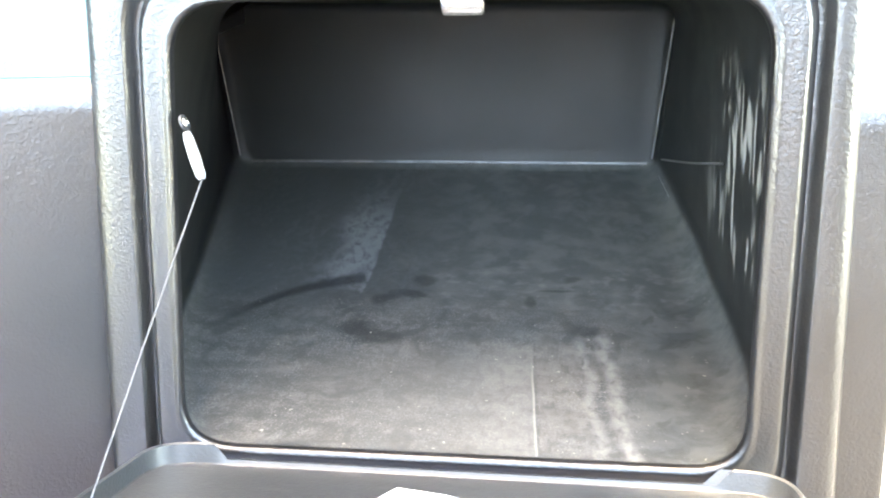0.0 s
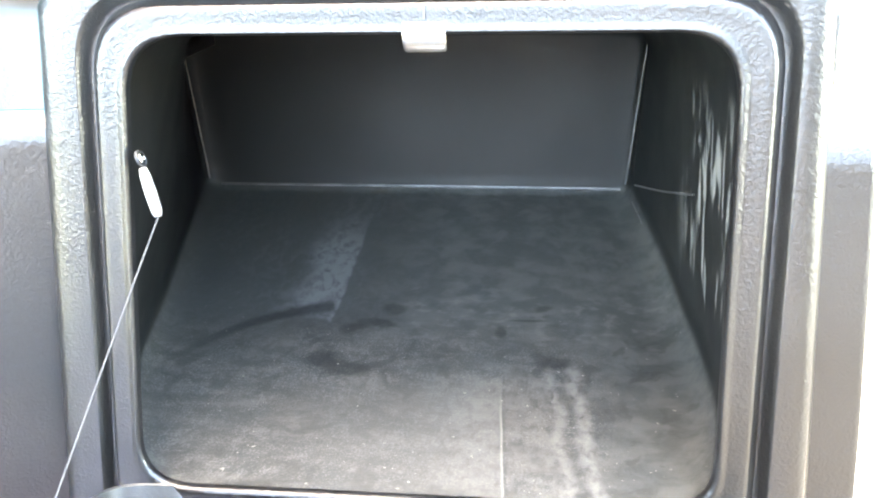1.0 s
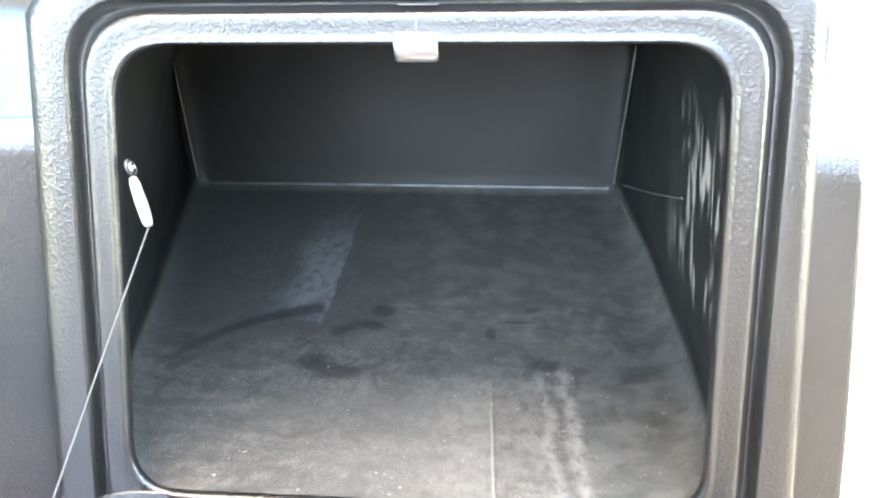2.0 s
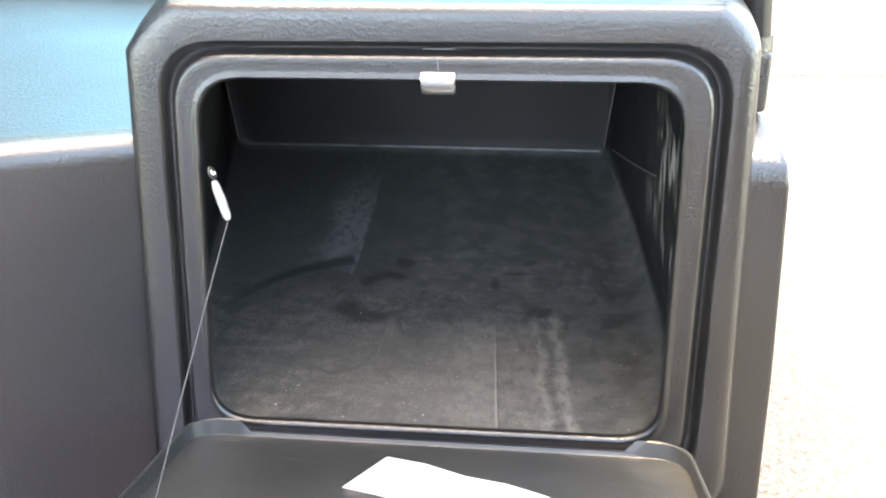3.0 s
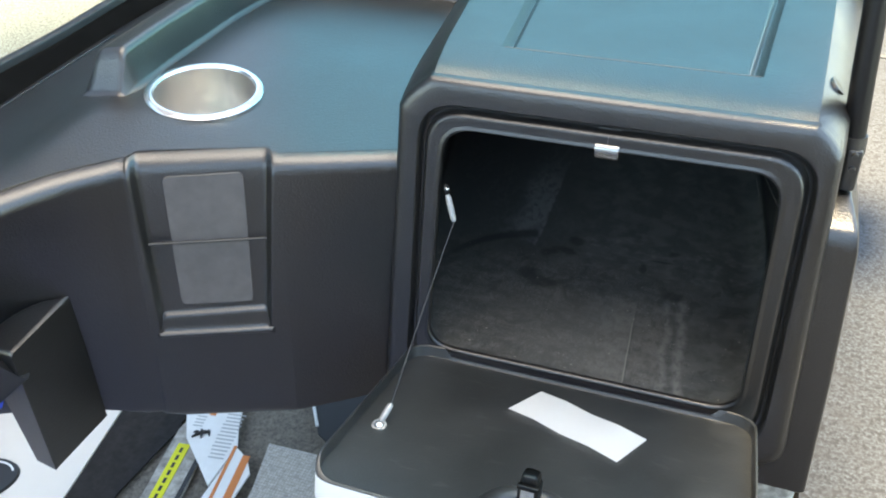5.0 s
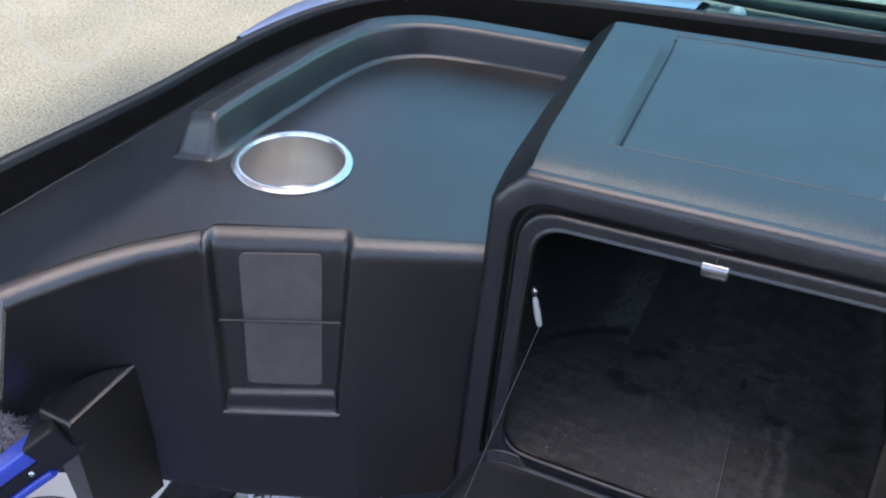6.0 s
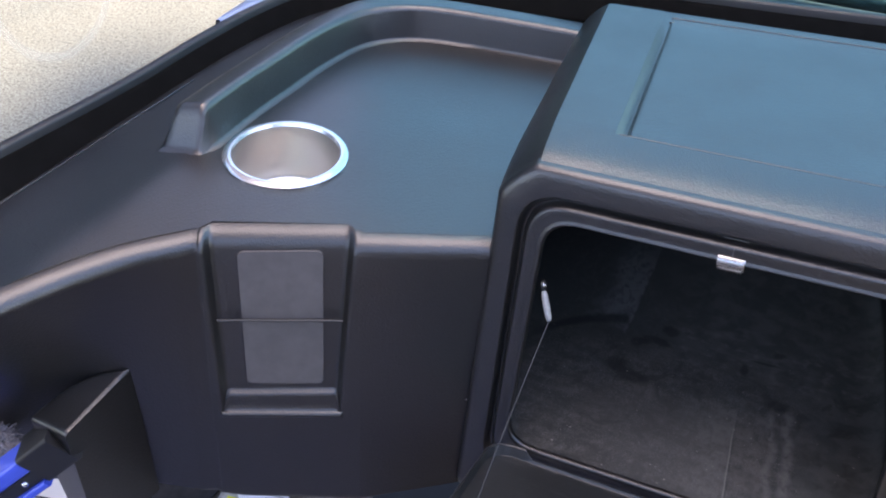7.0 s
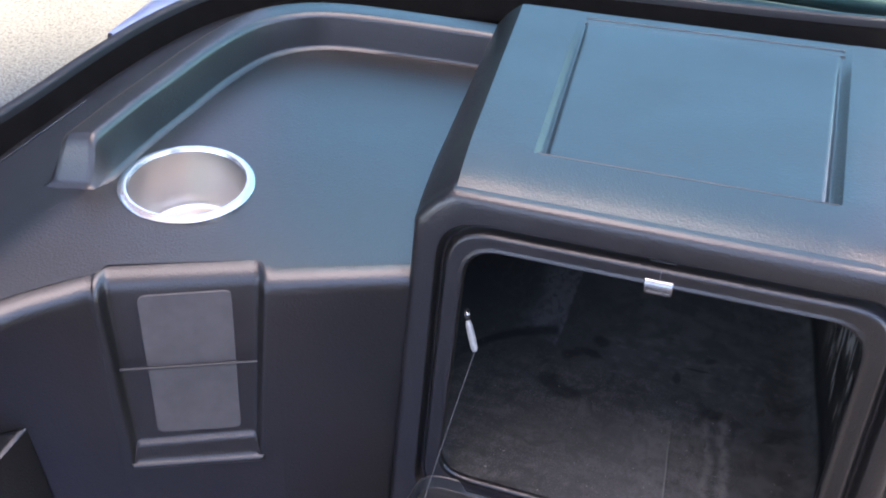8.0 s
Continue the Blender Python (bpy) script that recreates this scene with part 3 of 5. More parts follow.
for y, drop in ((0.331, 0.0000), (0.321, -0.0012), (0.0588, -0.0001)):
    bm = bmesh.new()
    xl, xr, zl, zr = ridge(y, 0, 0), ridge(y, 1, 0), ridge(y, 0, 2), ridge(y, 1, 2)
    tube(bm, [DASH @ Vector((x, y, zl + (zr - zl) * (x - xl) / (xr - xl) + drop)) for x in ((-0.122, -0.05, 0, 0.05, 0.108) if y > 0.1 else (-0.1, -0.05, 0, 0.05, 0.1))], 0.0008 if y > 0.1 else 0.0005, 8)
    part("panel_bead", bm, PLASTIC, dashboard)

IN0 = [(-0.134, 0.3605), (0.1305, 0.3605), (0.134, 0.1413), (-0.150, 0.1403)]
IN1 = [(-0.142, 0.366), (0.137, 0.366), (0.141, 0.1408), (-0.160, 0.1398)]
IN2 = [(-0.240, 0.356), (0.126, 0.352), (0.118, 0.219), (-0.228, 0.221)]
loops = [box_loop(OPN, 0.0045, 0.026), box_loop(IN0, 0.0065, 0.026), box_loop(IN1, 0.016, 0.03)]
for f in (0.12, 0.25, 0.4, 0.55, 0.7, 0.85, 1.0):
    c = mix(IN1, IN2, f)
    sag = 0.016 * math.sin(math.pi * f)
    c = [(IN1[0][0] + (IN2[0][0] - IN1[0][0]) * f ** 1.8, c[0][1]), c[1], (float(np.interp(f, (0, 0.12, 0.33, 0.71, 1), (0.141, 0.147, 0.150, 0.137, 0.118))), c[2][1] - sag), (IN1[3][0] + (IN2[3][0] - IN1[3][0]) * f ** 0.4, c[3][1] - sag)]
    loops.append(box_loop(c, 0.016 + 0.294 * f, 0.032 - 0.012 * f))
loops += [box_loop(shrink(IN2, 0.0012), 0.3145, 0.018), box_loop(shrink(IN2, 0.004), 0.3185, 0.015), box_loop(shrink(IN2, 0.009), 0.3205, 0.012), box_loop(shrink(IN2, 0.02), 0.321, 0.01)]
bm = bmesh.new()
loft(bm, loops, True, (False, True))
part("box_liner", bm, LINER, dashboard, "dusty black plastic liner of the box")

# moulded beads along the liner's far edges
SEAM = mat("worn plastic bead", (0.05, 0.05, 0.05), 0.3, spec=0.6, spots=(0.13, 0.13, 0.13), spot_scale=60)
for pts, r in (([(-0.238, 0.3135, 0.347), (-0.224, 0.3150, 0.233)], 0.0007), ([(-0.215, 0.3165, 0.2285), (-0.1, 0.317, 0.2285), (0.109, 0.3165, 0.228)], 0.0011),
               ([(0.1125, 0.3145, 0.232), (0.1245, 0.3135, 0.342)], 0.0007), ([(0.1185, 0.30, 0.2345), (0.129, 0.22, 0.247), (0.1375, 0.15, 0.26)], 0.0007), ([(0.1165, 0.295, 0.2225), (0.1345, 0.226, 0.187), (0.146, 0.116, 0.1545)], 0.0005)):
    bm = bmesh.new()
    tube(bm, [DASH @ Vector(p) for p in curve(pts, 5)], r, 8)
    part("liner_bead", bm, SEAM, dashboard, "worn pale bead along the liner")

# ---- shelf and front face ----
EDGE = curve([(-0.168, 0.019, 0), (-0.22, -0.0085, 0), (-0.277, -0.0385, 0), (-0.36, -0.083, 0), (-0.394, -0.116, 0), (-0.416, -0.151, 0), (-0.432, -0.186, 0), (-0.442, -0.212, 0)], 6)


LEAN = Vector((0, -0.18, 0))


def lean(p):
    """How the face leans out below the edge at p: less towards the curved end."""
    f = min(1, max(0, (-0.365 - p.x) / 0.076))
    g = min(1, max(0, (p.x + 0.262) / 0.085))
    return Vector((-0.52 * f * f, -0.18 * (1 - f) + 0.11 * g, 0))


def front_loops(pts, z_bot=None, top=True, z_top=None):
    """Cross sections of the front, from the shelf over the rounded edge and down the leaning face."""
    loops = []
    for i, p in enumerate(pts):
        d = (pts[min(i + 1, len(pts) - 1)] - pts[max(i - 1, 0)]).normalized()
        if min((p - CUT_R).length, (p - CUT_L).length) < 1e-5:
            d = across
        n = Vector((-d.y, d.x, 0))
        if n.y > 0:
            n = -n
        z = shelf_z(p.x, p.y)
        zb = z_bot if z_bot is not None else 0.066 + 0.036 * min(1, max(0, (-0.19 - p.x) / 0.23))
        row = []
        if top:
            for out, dz in ((-0.014, 0.0), (-0.0095, -0.0004), (-0.005, -0.0018), (-0.0015, -0.0045), (0.0008, -0.0082), (0.0022, -0.0135)):
                q = p + n * out
                row.append(Vector((q.x, q.y, z + dz)))
        z0 = z - 0.0135 if top else z_top
        for k in range(1 if top else 0, 9):
            zz = z0 + (zb - z0) * k / 8
            q = p + n * 0.0022 + lean(p) * (z - 0.0135 - zz)
            row.append(Vector((q.x, q.y, zz)))
        for out, dz in ((0.0014, -0.002), (-0.0008, -0.0042), (-0.004, -0.0058), (-0.009, -0.0066), (-0.02, -0.0068)):
            q = p + n * out + lean(p) * (z - zb)
            row.append(Vector((q.x, q.y, zb + dz)))
        loops.append(row)
    return loops


SLOT_R = Vector((-0.2735, -0.0365, 0))
SLOT_L = Vector((-0.359, -0.0822, 0))
across = (SLOT_L - SLOT_R).normalized()
CUT_R, CUT_L = SLOT_R - across * 0.012, SLOT_L + across * 0.012
right = [p for p in EDGE if p.x > CUT_R.x + 0.001] + [CUT_R]
left = [CUT_L, CUT_L + across * 0.004] + [p for p in EDGE if p.x < CUT_L.x - 0.006]
mid = [CUT_R.lerp(CUT_L, k / 6) for k in range(7)]
bm = bmesh.new()
loft(bm, front_loops(right), False)
loft(bm, front_loops(left), False)
loft(bm, front_loops(mid, None, False, 0.1605), False)
part("front_panel", bm, PLASTIC, dashboard)

# shelf top with the hole of the cup holder
CUP = Vector((-0.3765, 0.046, 0))
CUP_R = 0.0475
outline = []
notch = False
for k, q in enumerate(EDGE):
    d = (EDGE[min(k + 1, len(EDGE) - 1)] - EDGE[max(k - 1, 0)]).normalized()
    n = Vector((-d.y, d.x, 0)) if d.x > 0 else Vector((d.y, -d.x, 0))
    if q.x > CUT_R.x + 0.001 or q.x < CUT_L.x - 0.006:
        outline.append((q.x + n.x * 0.0138, q.y + n.y * 0.0138))
    elif not notch:
        notch = True
        back = Vector((across.y, -across.x, 0))
        for c, o_ in ((CUT_R, 0.0138), (CUT_R + across * 0.009, 0.0238), (CUT_L - across * 0.009, 0.0238), (CUT_L, 0.0138), (CUT_L + across * 0.004, 0.0138)):
            outline.append((c.x + back.x * o_, c.y + back.y * o_))
outline += [(-0.455, -0.205), (-0.50, -0.20), (-0.58, -0.18), (-0.58, 0.1), (-0.58, 0.28), (-0.55, 0.37), (-0.48, 0.42), (-0.36, 0.43), (-0.2, 0.43), (-0.19, 0.3), (-0.165, 0.06)]
circle = [(CUP.x + CUP_R * math.cos(2 * math.pi * k / 48), CUP.y + CUP_R * math.sin(2 * math.pi * k / 48)) for k in range(48)]


def inside(x, y, poly):
    hit = False
    for (x0, y0), (x1, y1) in zip(poly, poly[1:] + poly[:1]):
        if (y0 > y) != (y1 > y) and x < x0 + (x1 - x0) * (y - y0) / (y1 - y0):
            hit = not hit
    return hit


flat = [Vector(p) for p in outline + circle]
no, nc = len(outline), len(circle)
links = [(k, (k + 1) % no) for k in range(no)] + [(no + k, no + (k + 1) % nc) for k in range(nc)]
for gx in range(-57, -16, 1):
    for gy in range(-20, 43, 1):
        x, y = gx * 0.01, gy * 0.01
        if inside(x, y, outline) and (Vector((x, y)) - CUP.xy).length > CUP_R + 0.004:
            flat.append(Vector((x, y)))
vs, _, fs, _, _, _ = delaunay_2d_cdt(flat, links, [], 1, 1e-5)
bm = bmesh.new()
bv = [bm.verts.new((v.x, v.y, shelf_z(v.x, v.y))) for v in vs]
for f in fs:
    cx, cy = sum(vs[k].x for k in f) / 3, sum(vs[k].y for k in f) / 3
    if inside(cx, cy, outline) and not inside(cx, cy, circle):
        bm.faces.new([bv[k] for k in f])
part("shelf", bm, PLASTIC, dashboard)

# raised rim round the back of the tray
RIM = curve([(-0.436, 0.034, 0), (-0.4375, 0.085, 0), (-0.436, 0.145, 0), (-0.434, 0.205, 0), (-0.424, 0.262, 0), (-0.400, 0.298, 0), (-0.36, 0.320, 0), (-0.284, 0.336, 0), (-0.226, 0.346, 0), (-0.195, 0.350, 0)], 5)
bm = bmesh.new()
rows = []
for i, p in enumerate(RIM):
    d = (RIM[min(i + 1, len(RIM) - 1)] - RIM[max(i - 1, 0)]).normalized()
    n = Vector((-d.y, d.x, 0))
    f = i / (len(RIM) - 1)
    rows.append([])
    for out, h in ((-0.006, 0.0003), (-0.002, 0.0012), (0.0, 0.004), (0.003, 0.031), (0.0055, 0.035), (0.0095, 0.0365), (0.028, 0.036), (0.034, 0.034), (0.037, 0.028), (0.041, 0.0)):
        q = p + n * out
        rows[-1].append(Vector((q.x, q.y, shelf_z(q.x, q.y) + h)))
# rounded near end of the rim
end = []
for s, k in ((-0.030, 0.0), (-0.026, 0.03), (-0.0225, 0.12), (-0.0105, 0.74), (-0.0075, 0.9), (-0.0042, 0.965), (-0.0016, 0.993)):
    row = []
    for v in rows[0]:
        zb = shelf_z(v.x, v.y)
        row.append(Vector((v.x - 0.35 * (1 - k) * max(0, -s - 0.004) * (1 if v.x < -0.455 else 0), v.y + s, zb + (v.z - zb) * k)))
    end.append(row)
loft(bm, end + rows, False)
part("tray_rim", bm, PLASTIC, dashboard)

# ---- phone recess in the front ----
fd = (SLOT_R - SLOT_L).normalized()
fn = Vector((fd.y, -fd.x, 0))


def on_face(u, h, z):
    """A point u metres from the recess's left side, h out of the face, at the height z."""
    p = SLOT_L + fd * u
    zt = shelf_z(p.x, p.y)
    q = p + fn * (0.0022 + h) + LEAN * (zt - 0.0135 - z)
    return Vector((q.x, q.y, z))


W = (SLOT_R - SLOT_L).length
bm = bmesh.new()


def skewed(u, h, z):
    """A point of the recess, whose outline is wider at the top and drops at its lower right corner."""
    s_, v_ = u / W, (0.338 - z) / 0.158
    du = (-0.006 * (1 - s_) + 0.005 * s_) * (1 - v_) + (-0.001 * (1 - s_) - 0.008 * s_) * v_
    dz = (0.001 * (1 - s_) - 0.008 * s_) * v_ * v_
    return on_face(u + du, h, z + dz)


def recess_row(u, h, e):
    """A cross section at u with the back h behind the face; e is how far the bottom lip stands out."""
    p = SLOT_L + fd * u
    zt = shelf_z(p.x, p.y)
    put = on_face if u < -0.01 or u > W + 0.01 else skewed
    d = -h / 0.016
    row = [put(u, h * 0.625 + o_, zt + dz) for o_, dz in ((-0.0162, 0.0), (-0.0117, -0.0004), (-0.0072, -0.0018), (-0.0037, -0.0045), (-0.0014, -0.0082), (0.0, -0.0135))]
    zb = 0.1795 + 0.0165 * d
    z0 = zt - 0.0135
    row += [put(u, h * (0.625 - 0.225 * k / 7), z0 + (zb + 0.003 - z0) * k / 7) for k in range(1, 8)]
    back = h * 0.4
    for out, dz in ((0.0012, 0.0012), (0.0032, 0.0004), (0.0042, -0.0008), (0.0046, -0.0026), (0.0048, -0.0060), (0.0050, -0.0095), (0.0054, -0.0125), (0.0062, -0.0142)):
        row.append(put(u, back + (out * d if d else 0.0), zb + dz * d))
    row += [put(u, e * 0.4, 0.1809), put(u, e, 0.1803), put(u, e + 0.25 * e, 0.1787), put(u, e, 0.1768), put(u, 0.0, 0.1750), put(u, 0.0, 0.1715), on_face(u, 0.0, 0.160)]
    return row


stations = [(-0.012, 0.0, 0.0), (-0.0075, 0.0, 0.0), (-0.006, 0.0, 0.0006), (-0.0050, 0.0, 0.002), (-0.0040, -0.0004, 0.0026), (-0.003, -0.002, 0.0026), (-0.0018, -0.006, 0.0026), (0.0002, -0.0125, 0.0026), (0.0016, -0.0152, 0.0026), (0.004, -0.016, 0.0026)]
stations += [(W / 4, -0.016, 0.0026), (W / 2, -0.016, 0.0026), (W * 3 / 4, -0.016, 0.0026)] + [(W - u, h, e) for u, h, e in reversed(stations)]
loft(bm, [recess_row(u, h, e) for u, h, e in stations], False)
part("phone_recess", bm, PLASTIC, dashboard)

pad = thing("phone_pad", on_face(W / 2, -0.0155, 0.21), ID, "flat grey rubber pad with rounded corners in the phone recess", "pad")
bm = bmesh.new()
rc = ring([(0.0150, 0.3235), (W - 0.0165, 0.3190), (W - 0.0185, 0.1985), (0.0165, 0.2045)], 0.006, 5, 2)


def pad_depth(z):
    return -0.016 * (0.625 - 0.225 * (0.32 - z) / 0.12)


loft(bm, [[on_face(p.x, pad_depth(p.y) + o_, p.y) for p in rc] for o_ in (0.0, 0.0015, 0.002)], True, (True, True))
part("pad_sheet", bm, PAD, pad)
rod = thing("retaining_rod", on_face(W / 2, -0.002, 0.268), ID, "thin metal rod across the phone recess", "rod")
bm = bmesh.new()
tube(bm, [on_face(-0.003, -0.002, 0.2685), on_face(W - 0.002, -0.002, 0.2600)], 0.0012)
part("rod_bar", bm, ROD, rod)

# ---- cup holder ----
cup = thing("cup_holder", (CUP.x, CUP.y, 0.24), ID, "stainless steel drop-in cup holder sunk in the black shelf", "cup holder")
rot = SHELF_N.normalized().to_track_quat("Z", "Y").to_matrix().to_4x4()
CM = Matrix.Translation((CUP.x, CUP.y, shelf_z(CUP.x, CUP.y))) @ rot


def turned(bm, prof, n=56):
    loft(bm, [[CM @ Vector((r * math.cos(2 * math.pi * k / n), r * math.sin(2 * math.pi * k / n), z)) for k in range(n)] for r, z in prof], True)


bm = bmesh.new()
turned(bm, ((0.0535, 0.0), (0.0538, 0.0015), (0.0525, 0.003), (0.0495, 0.0040), (0.0468, 0.0035), (0.0455, 0.001)))
part("cup_rim", bm, BRIGHT, cup, "polished steel rim")
bm = bmesh.new()
turned(bm, ((0.0455, 0.001), (0.0450, -0.004), (0.0444, -0.018), (0.0438, -0.032), (0.0434, -0.048), (0.0428, -0.0505), (0.0415, -0.0522), (0.039, -0.0532), (0.034, -0.0534), (0.032, -0.0524), (0.029, -0.0524), (0.027, -0.0534), (0.012, -0.0536), (0.001, -0.0536)))
part("cup_well", bm, STEEL, cup, "brushed steel well")

# ---- glovebox door ----
DOOR = DASH @ Matrix.Translation((0, -0.010, 0.138)) @ Matrix.Rotation(radians(-11.4), 4, "X")
door = thing("glovebox_door", (0, -0.01, -0.01), DOOR, "open drop-down box door with black inside and white outer skin", "door")
DC = [(-0.156, -0.002), (0.147, -0.002), (0.151, -0.2205), (-0.151, -0.2205)]


def door_loop(d, w, r=0.022):
    out = []
    for p in ring(shrink(DC, d), r, 7, 36):
        h = w
        if p.y > -0.014 and -0.121 < p.x < 0.117:
            h = min(w, 0.0028)
        if p.y < -0.2025:
            h = min(w, 0.0 + (w if w < 0 else w * max(0, (p.y + 0.2215) / 0.019) ** 1.5))
        out.append(Vector((p.x, p.y, h)))
    return out


bm = bmesh.new()
loft(bm, [door_loop(0.012, -0.026), door_loop(0.003, -0.0245), door_loop(0.0, -0.02), door_loop(0.0, -0.0005)], True, (True, False))
part("outer_skin", bm, WHITE, door, "white painted outer skin")
bm = bmesh.new()
loft(bm, [door_loop(0.0, -0.0005), door_loop(0.0, 0.008), door_loop(0.0005, 0.0099), door_loop(0.0014, 0.0105), door_loop(0.0023, 0.0098), door_loop(0.0030, 0.0007), door_loop(0.0040, 0.0, 0.021), door_loop(0.012, 0.0, 0.018)], True, (False, True))
part("inner_panel", bm, DOORMAT, door, "scuffed black inner panel with a raised rim")
LX, LY = 0.0035, -0.2
bm = bmesh.new()
spine = [(-0.030, -0.2172), (-0.030, LY - 0.008)] + [(0.030 * math.cos(a), LY + 0.030 * math.sin(a)) for a in (math.pi * (1 - k / 24) for k in range(25))] + [(0.030, LY - 0.008), (0.030, -0.2172)]
rows = []
for k, (x, y) in enumerate(spine):
    out = Vector((x, y - LY, 0)).normalized() if y >= LY else Vector((math.copysign(1, x), 0, 0))
    rows.append([Vector((LX + x, y, 0)) + out * d + Vector((0, 0, h)) for d, h in ((0.0085, -0.0004), (0.0065, 0.0012), (0.0035, 0.0027), (0.0, 0.0032), (-0.003, 0.0028), (-0.0055, 0.0014), (-0.0075, -0.0004))])
loft(bm, rows, False)
part("latch_boss", bm, DOORMAT, door, "raised horseshoe moulding round the latch")


def spun(bm, prof, n=32):
    loft(bm, [[(LX + r * math.cos(2 * math.pi * k / n), LY + r * math.sin(2 * math.pi * k / n), z) for k in range(n)] for r, z in prof], True)


bm = bmesh.new()
spun(bm, ((0.0195, 0.0), (0.0195, 0.003), (0.0185, 0.0045), (0.0170, 0.0042), (0.016, 0.003), (0.0125, 0.003), (0.0122, 0.0065), (0.0115, 0.0075), (0.0001, 0.0077)))
block(bm, (LX - 0.0072, LY - 0.0075, 0.006), (LX + 0.0072, LY + 0.0075, 0.03), 0.0022)
block(bm, (LX - 0.0058, LY - 0.0058, 0.026), (LX + 0.0058, LY + 0.0068, 0.0365), 0.003)
block(bm, (LX - 0.0075, LY - 0.0086, 0.0275), (LX + 0.0075, LY - 0.004, 0.0305), 0.001)
latch = part("latch", bm, LATCH, door, "black turning latch")
bm = bmesh.new()
block(bm, (LX - 0.0045, LY - 0.0083, 0.010), (LX + 0.0045, LY - 0.0072, 0.0265), 0.0003)
part("latch_plate", bm, SLEEVE, latch)

card = thing("paper_card", (0, -0.09, 0.0), DOOR, "small white card lying on the open door", "card")
bm = bmesh.new()
c0, c1, c2, c3 = Vector((-0.047, -0.066, 0)), Vector((-0.029, -0.025, 0)), Vector((0.066, -0.063, 0)), Vector((0.049, -0.106, 0))
rows = []
for k in range(9):
    f = k / 8
    h = 0.0012 + 0.0015 * math.sin(f * math.pi * 2) ** 2
    rows.append([c0.lerp(c3, f) + Vector((0, 0, h)), c1.lerp(c2, f) + Vector((0, 0, h))])
loft(bm, rows, False)
bmesh.ops.solidify(bm, geom=bm.faces[:], thickness=0.0005)
part("card_sheet", bm, PAPER, card)

# ---- lanyard ----
INV = DASH.inverted() @ DOOR
eye2 = INV @ Vector((-0.132, -0.136, 0.0006))
cable = thing("lanyard", (-0.12, -0.08, 0.2), DASH, "thin steel wire lanyard with crimped sleeves holding the door", "cable")
top = Vector((-0.1175, -0.0125, 0.2822))
bm = bmesh.new()
a, b = top, eye2 + Vector((0.003, 0.018, 0.008))
pts = [a.lerp(b, k / 14) + Vector((-0.001, 0, -0.0015)) * math.sin(math.pi * k / 14) for k in range(15)]
tube(bm, pts, 0.00045, 8)
part("wire", bm, WIRE, cable)
for nm, p, q in (("upper_sleeve", Vector((-0.126, -0.005, 0.302)), top), ("lower_sleeve", eye2 + Vector((0.0, 0.003, 0.001)), b)):
    bm = bmesh.new()
    tube(bm, [p, p.lerp(q, 0.15), p.lerp(q, 0.5), p.lerp(q, 0.9), q], [0.0018, 0.0025, 0.0028, 0.0025, 0.0016], 10)
    part("crimp_sleeve", bm, SLEEVE, cable, "pale crimped sleeve")
for c, m in ((Vector((-0.1275, -0.003, 0.306)), Matrix.Rotation(radians(70), 4, "Y")), (eye2, Matrix.Rotation(radians(8), 4, "X"))):
    bm = bmesh.new()
    place = Matrix.Translation(c) @ m @ Matrix.Diagonal((0.7, 0.7, 0.7, 1) if c.z > 0.25 else (1, 1, 1, 1))
    loft(bm, [[place @ Vector((r * math.cos(2 * math.pi * k / 22), r * math.sin(2 * math.pi * k / 22), z)) for k in range(22)] for r, z in ((0.0058, -0.0006), (0.0060, 0.0004), (0.0056, 0.0011), (0.0046, 0.0013), (0.0040, 0.0008), (0.0038, 0.0001))], True)
    part("eyelet_ring", bm, ROD if c.z > 0.25 else SLEEVE, cable, "flat metal eyelet ring")
    bm = bmesh.new()
    loft(bm, [[place @ Vector((r * math.cos(2 * math.pi * k / 18), r * math.sin(2 * math.pi * k / 18), z)) for k in range(18)] for r, z in ((0.0036, -0.0004), (0.0036, 0.0010), (0.0032, 0.0018), (0.0022, 0.0023), (0.0010, 0.0024), (0.0008, 0.0019), (0.0001, 0.0019))], True)
    part("eyelet_screw", bm, BRIGHT, cable)

strike = thing("latch_strike", (0, 0.01, 0.36), DASH, "small bright steel strike plate under the top edge of the opening", "strike plate")
bm = bmesh.new()
plate = ((0.0032, 0.3640), (0.0004, 0.3638), (-0.0014, 0.3626), (-0.0022, 0.3600), (-0.0020, 0.3570), (-0.0011, 0.3542), (0.0003, 0.3522), (0.0016, 0.3513))
rows = []
for x, trim_ in ((-0.0092, 0.0010), (-0.0086, 0.0003), (-0.0075, 0.0), (0.0, 0.0), (0.0073, 0.0), (0.0084, 0.0003), (0.0090, 0.0010)):
    rows.append([Vector((x, y + trim_ * 0.4, z + (trim_ if z < 0.355 else 0))) for y, z in plate])
loft(bm, rows, False)
bmesh.ops.solidify(bm, geom=bm.faces[:], thickness=0.0009)
part("strike_tab", bm, BRIGHT, strike)
bm = bmesh.new()
block(bm, (-0.0085, 0.0052, 0.3742), (0.0085, 0.0085, 0.3748), 0.0001)
block(bm, (-0.0003, -0.0010, 0.3645), (0.0003, 0.0012, 0.3705), 0.0001)
part("strike_seam", bm, SEAM, strike, "fine moulded seam above the strike")

